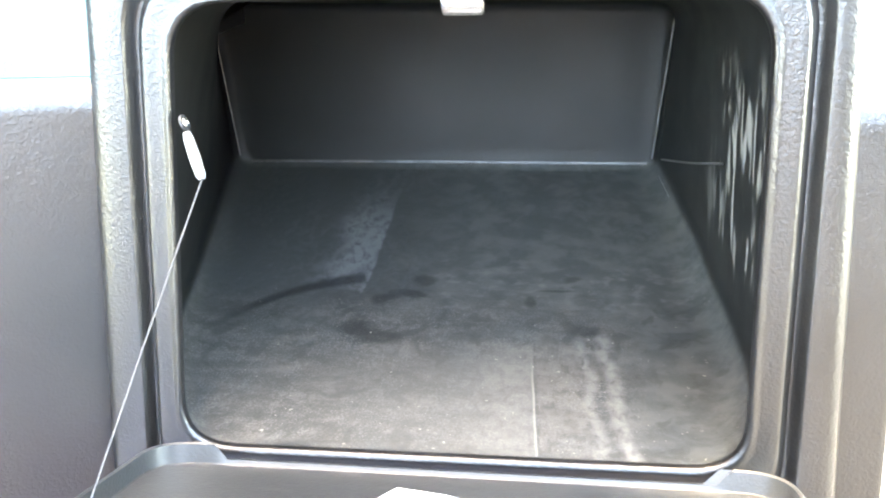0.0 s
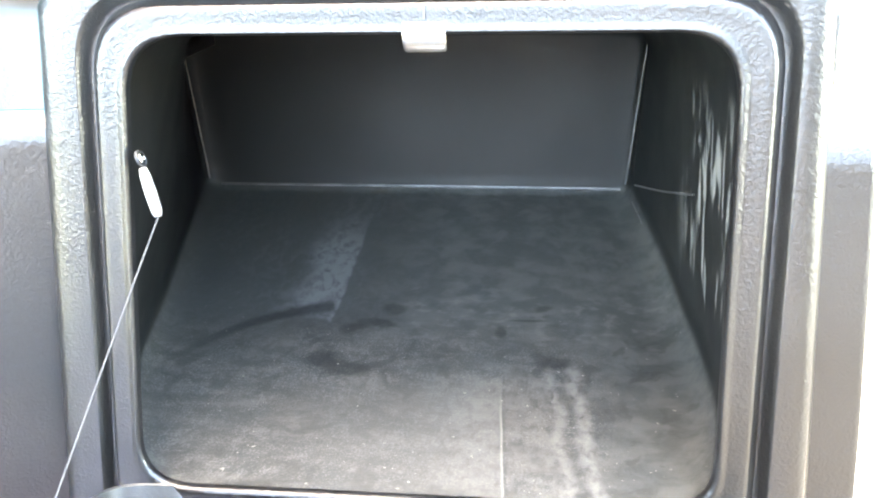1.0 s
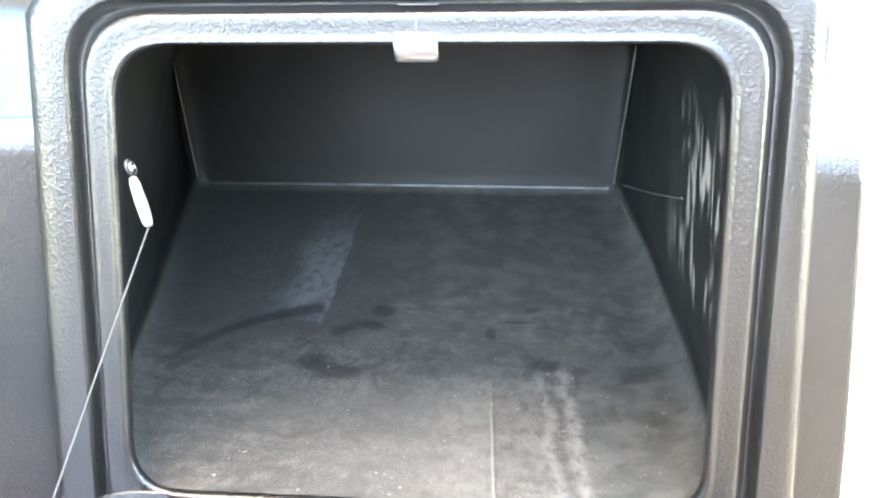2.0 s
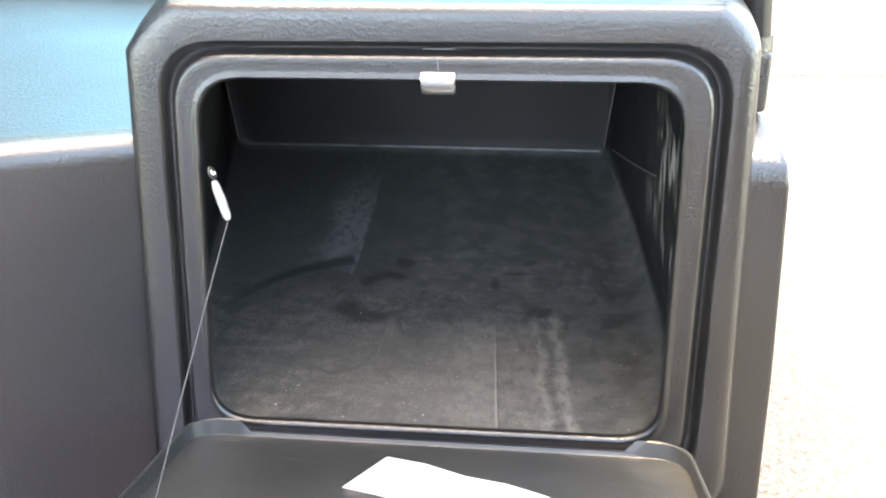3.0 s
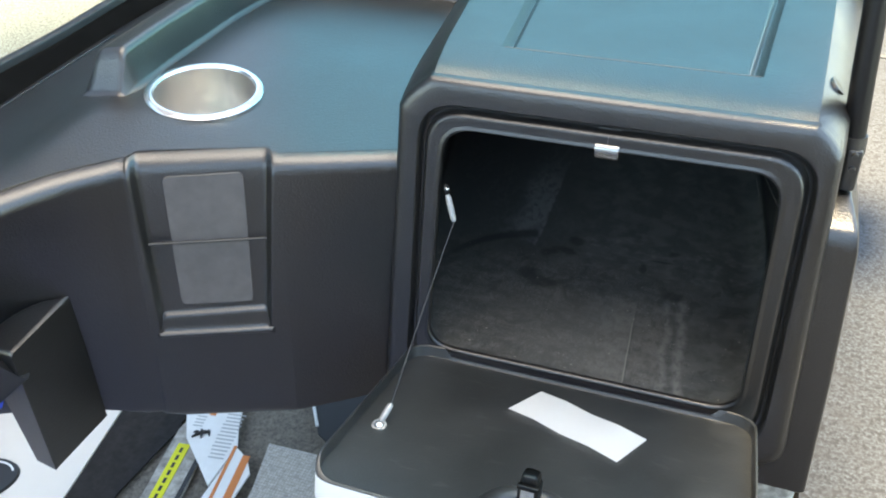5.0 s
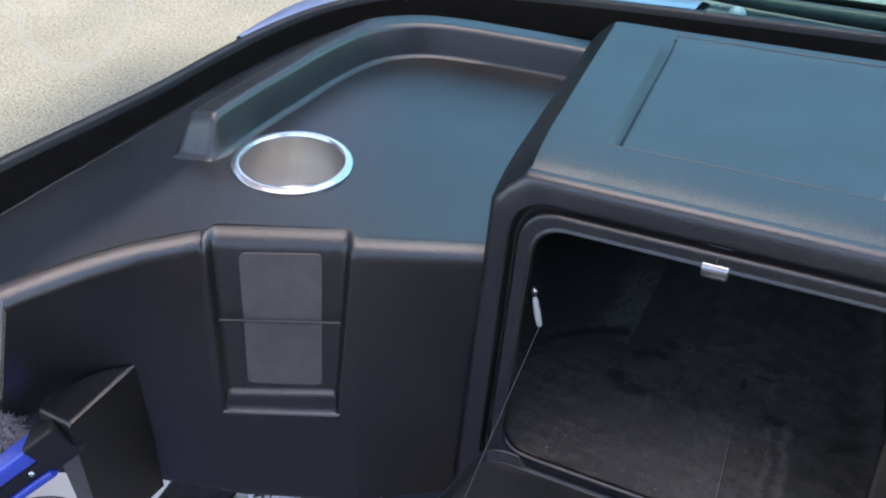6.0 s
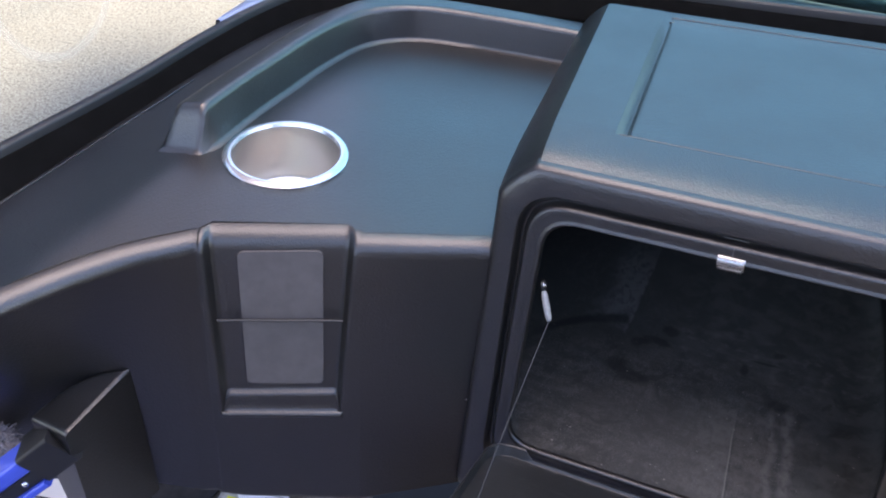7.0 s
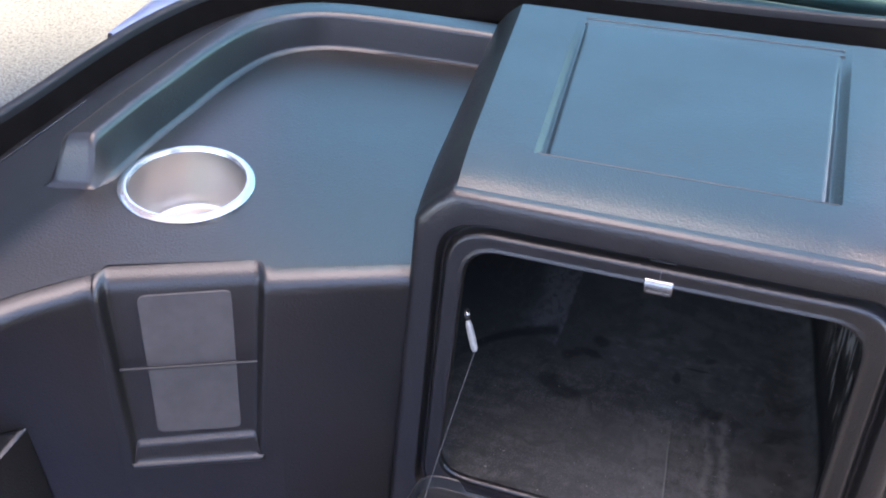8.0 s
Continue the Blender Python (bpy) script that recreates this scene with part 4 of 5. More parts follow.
# ---- right-hand end and windscreen post ----
bm = bmesh.new()
fl = []
for z, x1, y0 in ((0.055, 0.198, 0.016), (0.06, 0.2005, 0.012), (0.18, 0.1965, 0.012), (0.300, 0.190, 0.012), (0.312, 0.188, 0.014), (0.318, 0.186, 0.020), (0.330, 0.180, 0.05), (0.338, 0.176, 0.12)):
    fl.append([DASH @ Vector(p) for p in ((0.160, y0, z), (x1 - 0.004, y0, z), (x1 - 0.001, y0 + 0.001, z), (x1, y0 + 0.004, z), (x1 + 0.006, 0.30, z))])
loft(bm, fl, False)
part("end_flange", bm, PLASTIC, dashboard)

bm = bmesh.new()
mouth = DASH @ Matrix.Translation((0.1550, 0.074, 0.4052)) @ Matrix.Rotation(radians(47), 4, "Y")
loft(bm, [[mouth @ Vector((0.0075 * k * math.cos(2 * math.pi * i / 24), 0.0095 * k * math.sin(2 * math.pi * i / 24), h)) for i in range(24)] for k, h in ((1.0, -0.002), (0.96, 0.0002), (0.8, 0.0006), (0.4, 0.0007), (0.02, 0.0007))], True)
part("blanking_plug", bm, PLASTIC, dashboard, "dull black oval plug in the box's edge")

screen = thing("windscreen", (-0.5, 0.2, 0.35), ID, "windscreen with a blue-green tinted front pane and black frame", "windscreen")
BAND = curve([(-0.577, -0.40, 0.385), (-0.577, -0.12, 0.366), (-0.577, 0.08, 0.352), (-0.577, 0.20, 0.349), (-0.568, 0.29, 0.349), (-0.543, 0.36, 0.351), (-0.49, 0.407, 0.356), (-0.40, 0.428, 0.364), (-0.28, 0.428, 0.372), (-0.15, 0.418, 0.379), (0.0, 0.411, 0.383), (0.1, 0.409, 0.385), (0.2, 0.409, 0.387)], 6)
BN = []
for i, p in enumerate(BAND):
    d = BAND[min(i + 1, len(BAND) - 1)] - BAND[max(i - 1, 0)]
    BN.append(Vector((-d.y, d.x, 0)).normalized())
bm = bmesh.new()
loft(bm, [[Vector((p.x, p.y, p.z + h)) + n * o_ for o_, h in ((-0.024, -0.06), (-0.0225, -0.036), (-0.0215, -0.033), (-0.001, -0.0115), (0.0012, -0.0095), (0.004, -0.0085))] for p, n in zip(BAND, BN)], False)
part("screen_frame", bm, MATTE, screen)
bm = bmesh.new()
tube(bm, [Vector((p.x, p.y, shelf_z(p.x + 0.0225, p.y) + 0.0006)) - n * 0.0225 for p, n in zip(BAND, BN) if p.y < 0.15], 0.0007, 6)
part("frame_seam", bm, PLASTIC, screen, "thin seam line along the frame")
bm = bmesh.new()
loft(bm, [[Vector((p.x, p.y, p.z + h)) + n * o_ for o_, h in ((0.003, -0.010), (0.0032, -0.003), (0.005, -0.0008), (0.010, 0.0), (0.0135, -0.0015), (0.015, -0.005), (0.016, -0.06))] for p, n in zip(BAND, BN)], False)
part("screen_gasket", bm, RUBBER, screen, "dull black rubber gasket")

post = thing("screen_post", DASH @ Vector((0.172, 0.06, 0.335)), ID, "round black metal post clamped beside the box", "post")
bm = bmesh.new()
tube(bm, [DASH @ Vector((0.1725, 0.06, 0.368)), DASH @ Vector((0.1685, 0.062, 0.42)), DASH @ Vector((0.156, 0.07, 0.62)), DASH @ Vector((0.144, 0.08, 0.8))], 0.0085, 16)
part("post_tube", bm, POSTBLACK, post)
bm = bmesh.new()
block(bm, (0.1690, 0.049, 0.332), (0.1810, 0.071, 0.366), 0.003, DASH)
tube(bm, [DASH @ Vector((0.1730, 0.06, 0.360)), DASH @ Vector((0.1722, 0.06, 0.374))], 0.0098, 18)
bracket = part("post_clamp", bm, PLASTIC, post)
bm = bmesh.new()
for z in (0.351, 0.362):
    bmesh.ops.create_cone(bm, cap_ends=True, segments=14, radius1=0.0026, radius2=0.0022, depth=0.003, matrix=DASH @ Matrix.Translation((0.175, 0.0475, z)) @ Matrix.Rotation(radians(90), 4, "X"))
part("clamp_screw", bm, ROD, bracket, "two dull steel screws")

# ---- left-hand end of the dashboard ----
GREYP = mat("pale grey vinyl panel", (0.3, 0.29, 0.31), 0.55, bump=0.2, bump_scale=500)
bm = bmesh.new()
rows = []
for z in (0.350, 0.345, 0.25, 0.12):
    k = Vector((-0.52, 0.0, 0)) * (0.340 - z)
    rows.append([Vector((-0.4435, -0.2125, z)) + k, Vector((-0.48, -0.200, z)) + k, Vector((-0.60, -0.165, z)) + k])
loft(bm, rows, False)
part("end_panel", bm, GREYP, dashboard, "pale grey end panel")

bm = bmesh.new()
ap, rt, lt = Vector((-0.4185, -0.141, 0.2365)), Vector((-0.416, -0.211, 0.238)), Vector((-0.459, -0.206, 0.2315))
rtb, ltb = Vector((-0.441, -0.205, 0.075)), Vector((-0.464, -0.203, 0.078))
base_r, base_l = Vector((-0.424, -0.148, 0.090)), Vector((-0.47, -0.16, 0.10))
N = 10
rt_e, lt_e, sk_r, sk_l = [], [], [], []
for k in range(N + 1):
    f = 0.02 + 0.98 * k / N
    rt_e.append(ap.lerp(rt, f))
    lt_e.append(ap.lerp(lt, f) + Vector((-0.4, 0.5, 0.45)) * 0.011 * math.sin(math.pi * f))
    sk_r.append(base_r.lerp(rtb, f))
    sk_l.append(base_l.lerp(ltb, f))
fin_rows = []
for r_, l_, b_, c_ in zip(rt_e, lt_e, sk_r, sk_l):
    m_ = (r_ + l_) / 2
    w_ = (r_ - l_).length
    g = min(0.45, 0.004 / max(w_, 0.001))
    fin_rows.append([c_, l_ + Vector((0, 0, -0.004)), l_ + Vector((0, 0, -0.0012)), l_.lerp(r_, g * 0.5), l_.lerp(r_, g) + Vector((0, 0, 0.0003)), r_.lerp(l_, g) + Vector((0, 0, 0.0003)), r_.lerp(l_, g * 0.5), r_ + Vector((0, 0, -0.0012)), r_ + Vector((0, 0, -0.004)), b_])
last = fin_rows[-1]
mid_v = sum(last, Vector()) / len(last)
for o_, k_, dz in ((0.0022, 0.995, -0.0006), (0.0036, 0.985, -0.0022), (0.0042, 0.96, -0.005)):
    fin_rows.append([Vector((mid_v.x + (v.x - mid_v.x) * k_, v.y - o_, v.z + dz * (1 if v.z > 0.2 else 0))) for v in last])
loft(bm, fin_rows, False)
bm.faces.new([v for v in [bm.verts[:][i - len(last)] for i in range(len(last))]])
part("bracket_fin", bm, PLASTIC, dashboard)

# ---- blue-handled brush standing under the dashboard ----
brush = thing("brush", (-0.50, -0.25, 0.18), ID, "blue-handled brush with a black socket and grey fluffy head", "brush")
p0, p1, p2 = Vector((-0.437, -0.208, 0.226)), Vector((-0.461, -0.2225, 0.205)), Vector((-0.60, -0.30, 0.085))
ax = (p1 - p0).normalized()
side = ax.cross(Vector((0, 0, 1))).normalized()
upv = side.cross(ax).normalized()
if upv.z < 0:
    upv = -upv


def bar(bm, a, b, w, h0, h1, r=0.004):
    c = ring([(-w, h1), (w, h1), (w, h0), (-w, h0)], r, 4, 1)
    loft(bm, [[q + side * p.x + upv * p.y for p in c] for q in (a, b)], True, (True, True))


bm = bmesh.new()
bar(bm, p0, p1, 0.0145, -0.027, 0.006)
part("socket", bm, RUBBER, brush, "black plastic socket")
bm = bmesh.new()
bar(bm, p1, p2, 0.013, -0.011, 0.004, 0.005)
handle = part("handle", bm, BLUE, brush, "glossy blue handle")
bm = bmesh.new()
bar(bm, p1, p2, 0.010, -0.024, -0.0112, 0.002)
part("handle_channel", bm, RUBBER, handle)
bm = bmesh.new()
bar(bm, p1 + ax * 0.006, p2, 0.0135, -0.031, -0.0242, 0.003)
part("handle_rail", bm, BLUE, handle)
bm = bmesh.new()
sc = p1.lerp(p2, 0.1) - upv * 0.017 - side * 0.0
for sg in (-1, 1):
    bmesh.ops.create_uvsphere(bm, u_segments=10, v_segments=6, radius=0.003, matrix=Matrix.Translation(sc + side * 0.0105 * sg))
part("handle_screw", bm, BRIGHT, handle)
FLUFF = mat("grey microfibre", (0.14, 0.13, 0.135), 0.95, spots=(0.3, 0.28, 0.29), spot_scale=300)
bm = bmesh.new()
rnd = random.Random(4)
c0 = Vector((-0.508, -0.216, 0.192))
bmesh.ops.create_icosphere(bm, subdivisions=4, radius=1, matrix=Matrix.Translation(c0) @ Matrix.Rotation(radians(32), 4, "Y") @ Matrix.Diagonal((0.040, 0.010, 0.012, 1)))
for v in bm.verts:
    v.co += Vector((rnd.gauss(0, 1), rnd.gauss(0, 1), rnd.gauss(0, 1))) * 0.0012
skin = [v.co.copy() for v in bm.verts]
for c in skin:
    d = (c - c0).normalized() * 0.006 + Vector((rnd.gauss(0, 1), rnd.gauss(0, 1), rnd.gauss(0, 1))) * 0.0022
    tube(bm, [c, c + d * 0.6 + Vector((0, 0, 0.0006)), c + d], [0.0007, 0.0006, 0.0002], 4)
part("fluffy_head", bm, FLUFF, brush, "grey fluffy microfibre head")

# ---- footwell under the dashboard ----
ZF = -0.22


def floor_strip(name, pts, material, z0, parent=None, label=""):
    bm = bmesh.new()
    loft(bm, [[(x, y, z0) for x, y in pts], [(x, y, z0 + 0.003) for x, y in pts]], True, (True, True))
    return part(name, bm, material, parent, label, smooth=False)


panel = thing("side_panel", (-0.68, -0.1, ZF), ID, "white smooth gelcoat panel beside the footwell", "panel")
floor_strip("panel_sheet", [(-0.68, 0.14), (-0.662, 0.06), (-0.644, -0.081), (-0.62, -0.30), (-0.949, -0.30), (-0.949, 0.14)], GELCOAT, ZF + 0.004, panel)
badge = thing("oval_badge", (-0.778, -0.110, ZF + 0.006), ID, "black oval plate with pale writing on the white panel", "badge")
bm = bmesh.new()
em = Matrix.Translation((-0.778, -0.110, ZF + 0.009)) @ Matrix.Rotation(radians(35), 4, "Z") @ Matrix.Diagonal((0.064, 0.038, 1, 1))
bmesh.ops.create_cone(bm, cap_ends=True, segments=40, radius1=1, radius2=0.97, depth=0.004, matrix=em)
part("plate", bm, RUBBER, badge, smooth=False)
bm = bmesh.new()
tube(bm, [Vector((-0.778, -0.110, ZF + 0.0115)) + Matrix.Rotation(radians(35), 3, "Z") @ Vector((0.056 * math.cos(a), 0.031 * math.sin(a), 0)) for a in (radians(5 + 8 * k) for k in range(24))], 0.0014, 6)
part("pale_line", bm, PAPER, badge)
for k, (w, y) in enumerate(((0.03, 0.004), (0.022, -0.007))):
    bm = bmesh.new()
    block(bm, (-w / 2, y - 0.002, 0.0), (w / 2, y + 0.002, 0.001), 0, Matrix.Translation((-0.775, -0.110, ZF + 0.0112)) @ Matrix.Rotation(radians(35), 4, "Z"))
    part("lettering_bar", bm, PAPER, badge, smooth=False)

STRIPBLACK = mat("worn black rubber strip", (0.018, 0.0162, 0.0155), 0.8, spec=0.2, spots=(0.03, 0.027, 0.026), spot_scale=90, bump=0.3, bump_scale=350)
floor_mat = thing("rubber_strip", (-0.54, -0.05, ZF), ID, "black ribbed rubber strip on the footwell floor", "rubber strip")
floor_strip("strip", [(-0.678, 0.14), (-0.575, 0.14), (-0.562, 0.073), (-0.581, -0.057), (-0.585, -0.30), (-0.62, -0.30), (-0.643, -0.081), (-0.660, 0.06)], STRIPBLACK, ZF + 0.002, floor_mat)
WORN = mat("worn grey rail paint", (0.22, 0.195, 0.165), 0.7, spots=(0.52, 0.475, 0.42), spot_scale=70, bump=0.3, bump_scale=200)
YELLOW = mat("yellow warning label", (0.75, 0.68, 0.02), 0.5)
ORANGE = mat("orange label print", (0.72, 0.2, 0.05), 0.5)
LABEL = mat("white warning label", (0.8, 0.77, 0.73), 0.5, spots=(0.86, 0.83, 0.79), spot_scale=50)
channel = thing("seat_rail", (-0.46, -0.08, ZF), ID, "dull aluminium rail with a yellow warning strip", "rail")
dv = Vector((0.012, -0.085, 0)).normalized()
nv = Vector((-dv.y, dv.x, 0))


def along(c, a, b, w, material, name, parent, z, h=0.004, label=""):
    bm = bmesh.new()
    p, q = Vector(c) + dv * a, Vector(c) + dv * b
    c4 = [p + nv * w, q + nv * w, q - nv * w, p - nv * w]
    loft(bm, [[(v.x, v.y, z) for v in c4], [(v.x, v.y, z + h) for v in c4]], True, (True, True))
    return part(name, bm, material, parent, label, smooth=False)


along((-0.532, 0.012, 0), -0.08, 0.25, 0.026, WORN, "rail_base", channel, ZF + 0.001)
strip = along((-0.538, 0.012, 0), -0.025, 0.25, 0.0085, YELLOW, "yellow_strip", channel, ZF + 0.0052, 0.001, "yellow warning strip with black writing")
for k in range(16):
    along((-0.538, 0.012, 0), -0.018 + k * 0.0125, -0.010 + k * 0.0125, 0.002, RUBBER, "lettering_bar", strip, ZF + 0.0063, 0.0004)
along((-0.512, 0.03, 0), -0.03, 0.25, 0.003, RUBBER, "rail_slot", channel, ZF + 0.0052, 0.001)
tag = thing("warning_tag", (-0.44, 0.0, ZF), ID, "white warning tag with orange bands and a small pictogram", "warning label")
sheet = floor_strip("tag_sheet", [(-0.574, 0.094), (-0.498, 0.122), (-0.482, 0.08), (-0.468, 0.054), (-0.471, -0.016), (-0.542, 0.044)], LABEL, ZF + 0.008, tag)
lower = floor_strip("lower_sheet", [(-0.466, 0.05), (-0.444, 0.038), (-0.429, 0.018), (-0.432, -0.148), (-0.474, -0.148), (-0.469, -0.018)], LABEL, ZF + 0.0075, tag)
along((-0.465, 0.022, 0), -0.03, 0.17, 0.0022, ORANGE, "red_line", lower, ZF + 0.0107, 0.0006, "thin red line")
along((-0.444, 0.022, 0), -0.02, 0.17, 0.0052, ORANGE, "orange_band", lower, ZF + 0.0107, 0.0006)
along((-0.5265, 0.077, 0), -0.028, -0.012, 0.0045, ORANGE, "orange_flash", sheet, ZF + 0.0112, 0.0006)
bm = bmesh.new()
for a, b, w in (((-0.533, 0.052), (-0.515, 0.062), 0.0030), ((-0.529, 0.062), (-0.522, 0.049), 0.0022), ((-0.535, 0.046), (-0.526, 0.055), 0.0020), ((-0.519, 0.064), (-0.513, 0.055), 0.0017), ((-0.531, 0.058), (-0.537, 0.054), 0.0014)):
    tube(bm, [(a[0], a[1], ZF + 0.012), (a[0] * 0.5 + b[0] * 0.5, a[1] * 0.5 + b[1] * 0.5 + 0.001, ZF + 0.0125), (b[0], b[1], ZF + 0.012)], [w * 0.7, w, w * 0.6], 8)
part("pictogram", bm, RUBBER, sheet)
INK = mat("grey label print", (0.46, 0.45, 0.435), 0.6)
for k in range(13):
    along((-0.4935, 0.087, 0), -0.014 + 0.0062 * k, -0.0118 + 0.0062 * k, 0.0135 - 0.0008 * (k % 3) - (0.0006 * (k - 8) if k > 8 else 0), INK, "lettering_bar", sheet, ZF + 0.0112, 0.0003)
for k in range(4):
    along((-0.539, 0.07, 0), -0.014 + 0.0055 * k, -0.0122 + 0.0055 * k, 0.007, INK, "lettering_bar", sheet, ZF + 0.0112, 0.0003)
CLOTH = mat("grey woven cloth", (0.36, 0.325, 0.285), 0.9, spots=(0.58, 0.53, 0.47), spot_scale=160, bump=0.5, bump_scale=400)


def woven(m, pitch):
    """Crossed threads of a coarse weave, in colour and relief."""
    n, l = m.node_tree.nodes, m.node_tree.links
    b = n["Principled BSDF"]
    base = b.inputs["Base Color"].links[0].from_socket
    tc = n.new("ShaderNodeTexCoord")
    gaps = None
    for axis in ("X", "Y"):
        w = n.new("ShaderNodeTexWave")
        w.bands_direction = axis
        w.inputs["Scale"].default_value, w.inputs["Distortion"].default_value, w.inputs["Detail Scale"].default_value = 0.314 / pitch, 1.2, 2.0
        l.new(tc.outputs["Object"], w.inputs["Vector"])
        r = n.new("ShaderNodeMapRange")
        r.inputs["From Min"].default_value, r.inputs["From Max"].default_value, r.inputs["To Max"].default_value = 0.2, 0.0, 0.45
        l.new(w.outputs["Fac"], r.inputs["Value"])
        if gaps is None:
            gaps = r.outputs["Result"]
        else:
            q = n.new("ShaderNodeMath")
            q.operation = "MAXIMUM"
            l.new(gaps, q.inputs[0])
            l.new(r.outputs["Result"], q.inputs[1])
            gaps = q.outputs[0]
    q = n.new("ShaderNodeMix")
    q.data_type = "RGBA"
    l.new(gaps, q.inputs["Factor"])
    l.new(base, q.inputs["A"])
    q.inputs["B"].default_value = (0.2, 0.182, 0.16, 1)
    l.new(q.outputs["Result"], b.inputs["Base Color"])


woven(CLOTH, 0.0042)
fabric = thing("floor_cloth", (-0.33, 0.0, ZF), ID, "grey woven cloth panel on the footwell floor", "cloth")
floor_strip("cloth_light", [(-0.431, 0.073), (-0.30, 0.078), (-0.2, -0.25), (-0.40, -0.25), (-0.416, 0.0)], CLOTH, ZF + 0.003, fabric)
cover = thing("access_cover", (-0.28, 0.12, ZF), ID, "black cover with a pale edge rod under the dashboard", "cover")
floor_strip("cover_sheet", [(-0.404, 0.24), (-0.16, 0.24), (-0.16, 0.06), (-0.30, 0.065), (-0.375, 0.108), (-0.400, 0.146)], RUBBER, ZF + 0.005, cover)
bm = bmesh.new()
tube(bm, [(-0.402, 0.150, ZF + 0.011), (-0.380, 0.117, ZF + 0.011)], 0.0022, 8)
part("edge_rod", bm, PAPER, cover)

# ---- pillar under the box ----
PILLAR = mat("speckled pale fibreglass", (0.2, 0.19, 0.17), 0.8, spots=(0.42, 0.4, 0.36), spot_scale=120, bump=0.4, bump_scale=300)
bm = bmesh.new()
c = [[(0.120, -0.012, z), (0.186, -0.012, z), (0.192, -0.008, z), (0.196 + 0.006 * (z < 0), 0.004, z), (0.200, 0.10, z), (0.120, 0.10, z)] for z in (-0.15, 0.0, 0.06)]
loft(bm, c, True, (True, True))
pillar = thing("pillar", (0.16, 0.04, -0.1), ID, "pale speckled fibreglass pillar below the box", "pillar")
part("pillar_body", bm, PILLAR, pillar)

# ---- pipe in the ground ----
pipe = thing("ground_pipe", (0.416, 0.046, 0), ID, "grey collar round a dark hole with a white pipe", "pipe")
bm = bmesh.new()
GREY = mat("grey metal collar", (0.33, 0.32, 0.34), 0.5, bump=0.2, bump_scale=300)


def lathe(bm, c, prof, n=40):
    loft(bm, [[(c[0] + r * math.cos(2 * math.pi * k / n), c[1] + r * math.sin(2 * math.pi * k / n), c[2] + z) for k in range(n)] for r, z in prof], True)


lathe(bm, (0.416, 0.046, 0), ((0.040, 0.0), (0.0395, 0.004), (0.037, 0.0055), (0.032, 0.005), (0.030, 0.003), (0.0295, 0.0005)))
part("collar", bm, GREY, pipe)
bm = bmesh.new()
lathe(bm, (0.416, 0.046, 0), ((0.0298, 0.0012), (0.0001, 0.0011)))
part("hole_floor", bm, RUBBER, pipe, "dark hole")
bm = bmesh.new()
lathe(bm, (0.421, 0.056, 0), ((0.017, 0.001), (0.0172, 0.006), (0.0145, 0.008), (0.0, 0.0085)))
part("white_cap", bm, WHITE, pipe, "white pipe end")

# ---- windscreen glass, cowl and wiper ----
turn = next(i for i, p in enumerate(BAND) if p.y > 0.3 and p.x > -0.5)
for name, lo, hi, material, label in (("side_pane", 0, turn + 1, GLASS, "clear side pane"), ("front_pane", turn, len(BAND), TINTED, "blue-green tinted front pane")):
    bm = bmesh.new()
    rows = []
    for p, n in list(zip(BAND, BN))[lo:hi]:
        rows.append([p + n * 0.007 + Vector((0, 0, -0.004)), p + n * 0.004 + Vector((0, 0, 0.18)), p - n * 0.02 + Vector((0, 0, 0.42)), p - n * 0.04 + Vector((0, 0, 0.66))])
    loft(bm, rows, False)
    pane = part(name, bm, material, screen, label)
    pane.visible_shadow = False
RING = mat("faint sticker residue", (0.7, 0.7, 0.68), 0.6)
RING.node_tree.nodes["Principled BSDF"].inputs["Alpha"].default_value = 0.09
mark = thing("ring_mark", (-0.578, 0.031, 0.40), ID, "faint pale ring stain on the windscreen glass", "mark")
bm = bmesh.new()
loft(bm, [[(-0.5785 + (0.470 + r * math.sin(a) - 0.35) * 0.017, 0.031 + r * math.cos(a), 0.470 + r * math.sin(a)) for a in (2 * math.pi * k / 60 for k in range(60))] for r in (0.060, 0.0645, 0.068)], True)
part("ring_film", bm, RING, mark)
BLUEBODY = mat("light blue painted bodywork", (0.22, 0.28, 0.42), 0.3, coat=0.3)
cowl = thing("cowl", (-0.4, 0.4, 0.3), ID, "light blue painted bodywork outside the windscreen", "bodywork")
bm = bmesh.new()
rows = []
sub = [(p, n) for p, n in zip(BAND, BN) if p.y > 0.24 and p.x < -0.1]
for i, (p, n) in enumerate(sub):
    g = min(1, i / 8)
    rows.append([p + n * o_ + Vector((0, 0, h)) for o_, h in ((0.0145, -0.006), (0.02, -0.003), (0.024 + 0.02 * g, -0.004), (0.03 + 0.05 * g, -0.02), (0.035 + 0.06 * g, -0.2))])
loft(bm, rows, False)
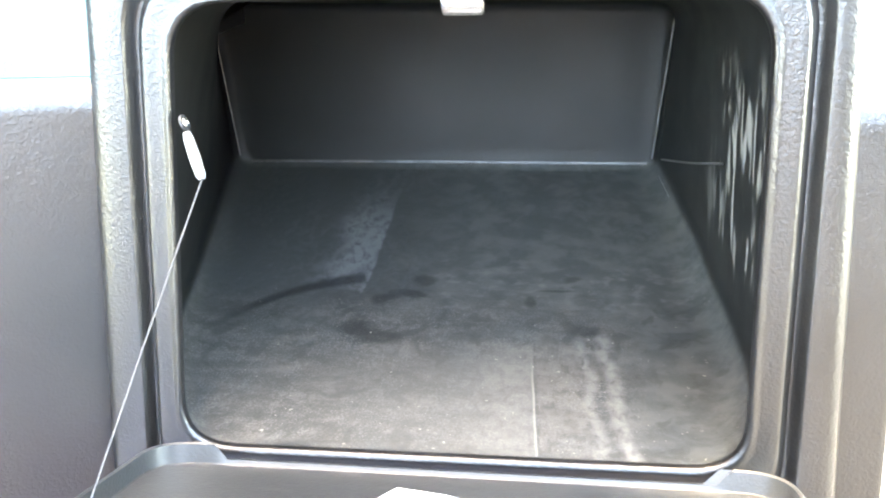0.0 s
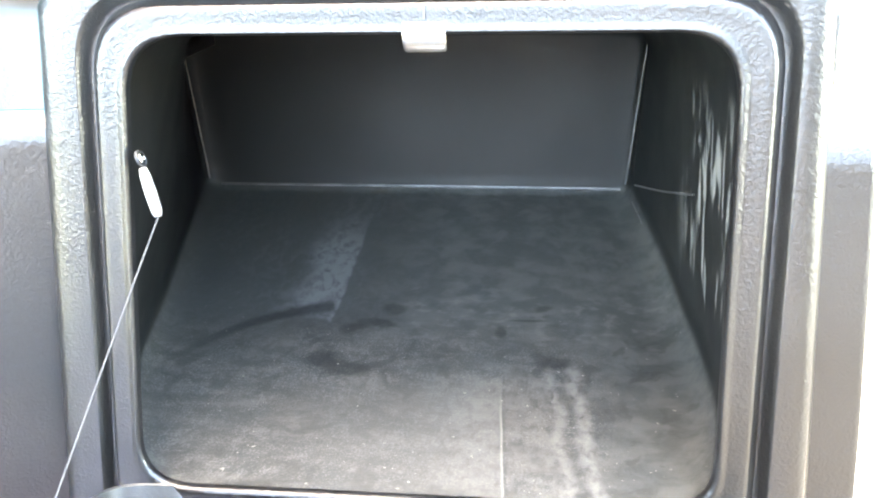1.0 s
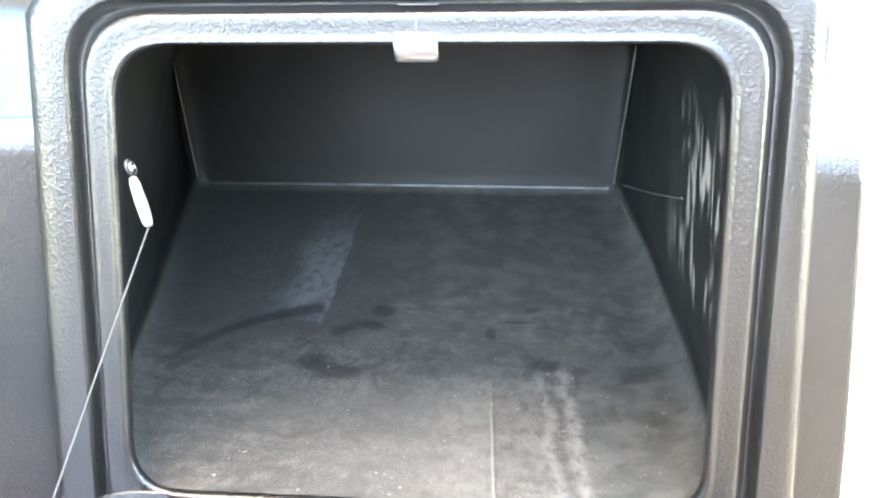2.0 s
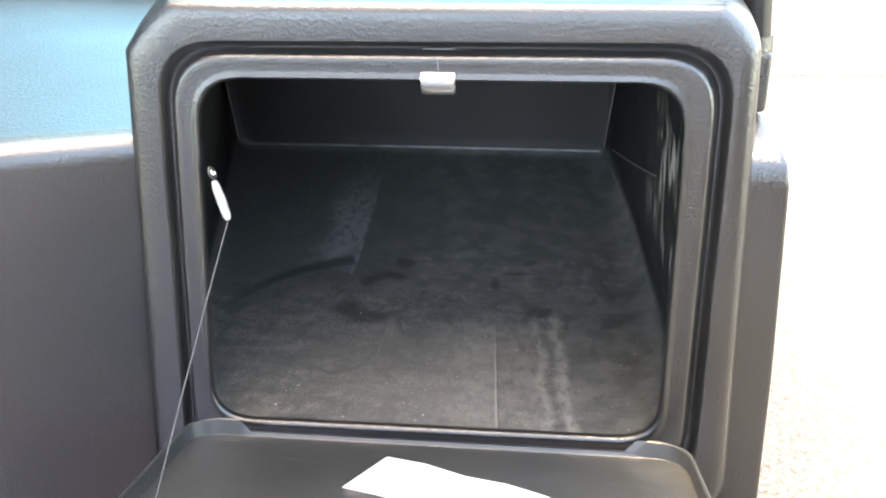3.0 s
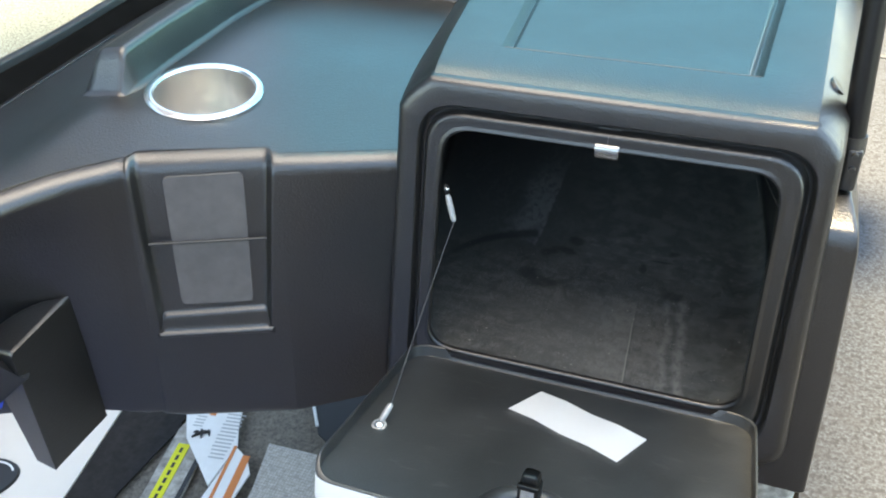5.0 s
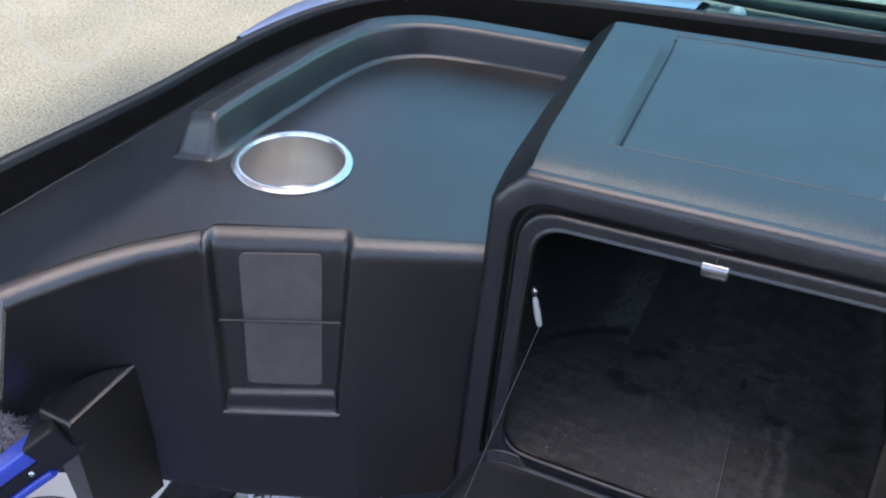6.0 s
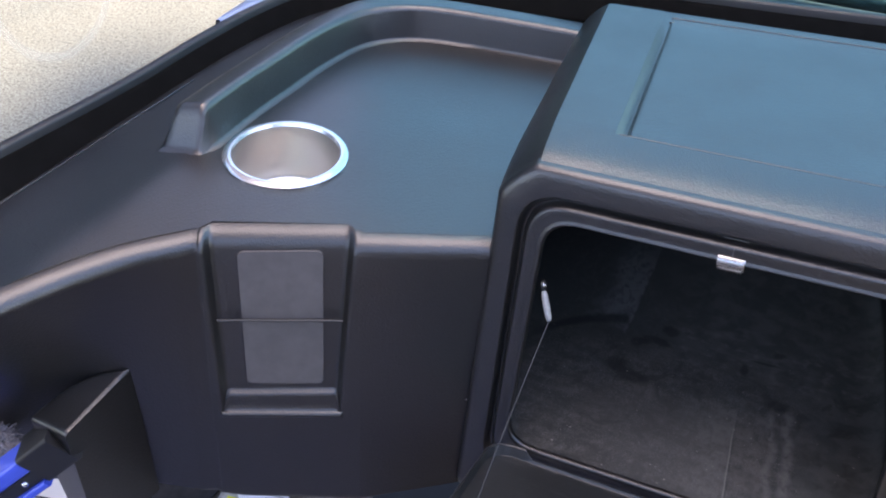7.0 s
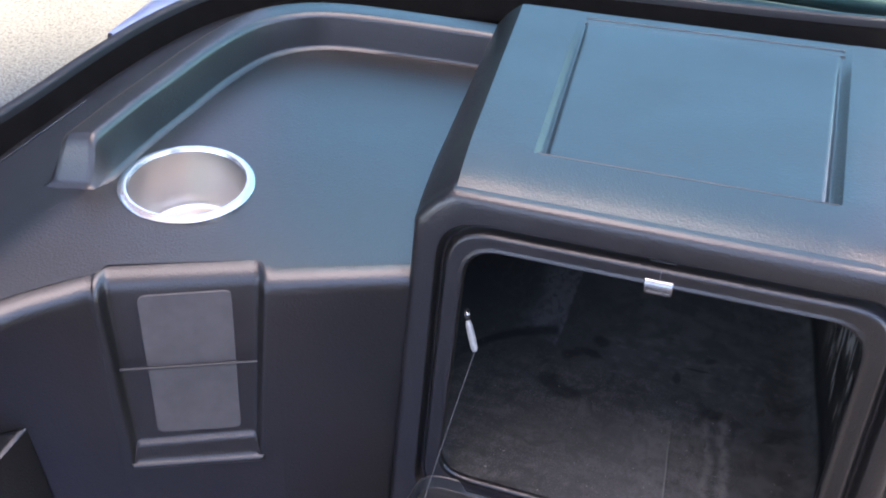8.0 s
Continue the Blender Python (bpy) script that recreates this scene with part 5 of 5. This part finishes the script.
part("cowl_skin", bm, BLUEBODY, cowl)
LEDGE = mat("worn grey paint", (0.10, 0.10, 0.098), 0.6, spots=(0.15, 0.15, 0.145), spot_scale=40, bump=0.2, bump_scale=300)
ledge = thing("cowl_ledge", (0.0, 0.46, 0.33), ID, "pale ledge outside the windscreen", "bodywork")
bm = bmesh.new()
block(bm, (-0.19, 0.428, 0.352), (0.30, 0.60, 0.360), 0.003)
part("ledge_top", bm, LEDGE, ledge)
wiper = thing("wiper", (0, 0.5, 0.35), ID, "black windscreen wiper arm with a rounded pivot", "wiper")
bm = bmesh.new()
tube(bm, [(-0.16, 0.497, 0.372), (-0.076, 0.486, 0.373), (0.02, 0.474, 0.374), (0.12, 0.466, 0.374), (0.3, 0.455, 0.374)], [0.005, 0.0075, 0.009, 0.0095, 0.0095], 12)
part("arm", bm, RUBBER, wiper)
bm = bmesh.new()
tube(bm, [(-0.10, 0.515, 0.372), (0.1, 0.496, 0.376), (0.3, 0.48, 0.378)], 0.006, 10)
part("blade", bm, MATTE, wiper)
bm = bmesh.new()
bmesh.ops.create_uvsphere(bm, u_segments=18, v_segments=10, radius=0.010, matrix=Matrix.Translation((-0.086, 0.463, 0.364)))
part("pivot", bm, GREY, wiper)

# ---- crumbs in the box ----
bm = bmesh.new()
rnd = random.Random(9)
for k in range(44):
    x, y = rnd.uniform(-0.13, 0.12), 0.03 + 0.2 * rnd.random() ** 1.6
    f = min(1, max(0, (y - 0.022) / 0.288))
    z = 0.1375 + 0.0815 * f - 0.016 * math.sin(math.pi * f) + 0.0006
    r = rnd.choice((0.00028, 0.00035, 0.0004, 0.0005, 0.0008))
    bmesh.ops.create_icosphere(bm, subdivisions=1, radius=r, matrix=DASH @ Matrix.Translation((x, y, z)) @ Matrix.Rotation(rnd.random() * 6, 4, "Z") @ Matrix.Diagonal((1 + rnd.random() * 1.5, 1, 0.7, 1)))
crumbs = part("crumbs", bm, GRIT, None, smooth=False)
tagged(crumbs, "pale crumbs and grit scattered on the box floor", "crumbs", kind="stuff")
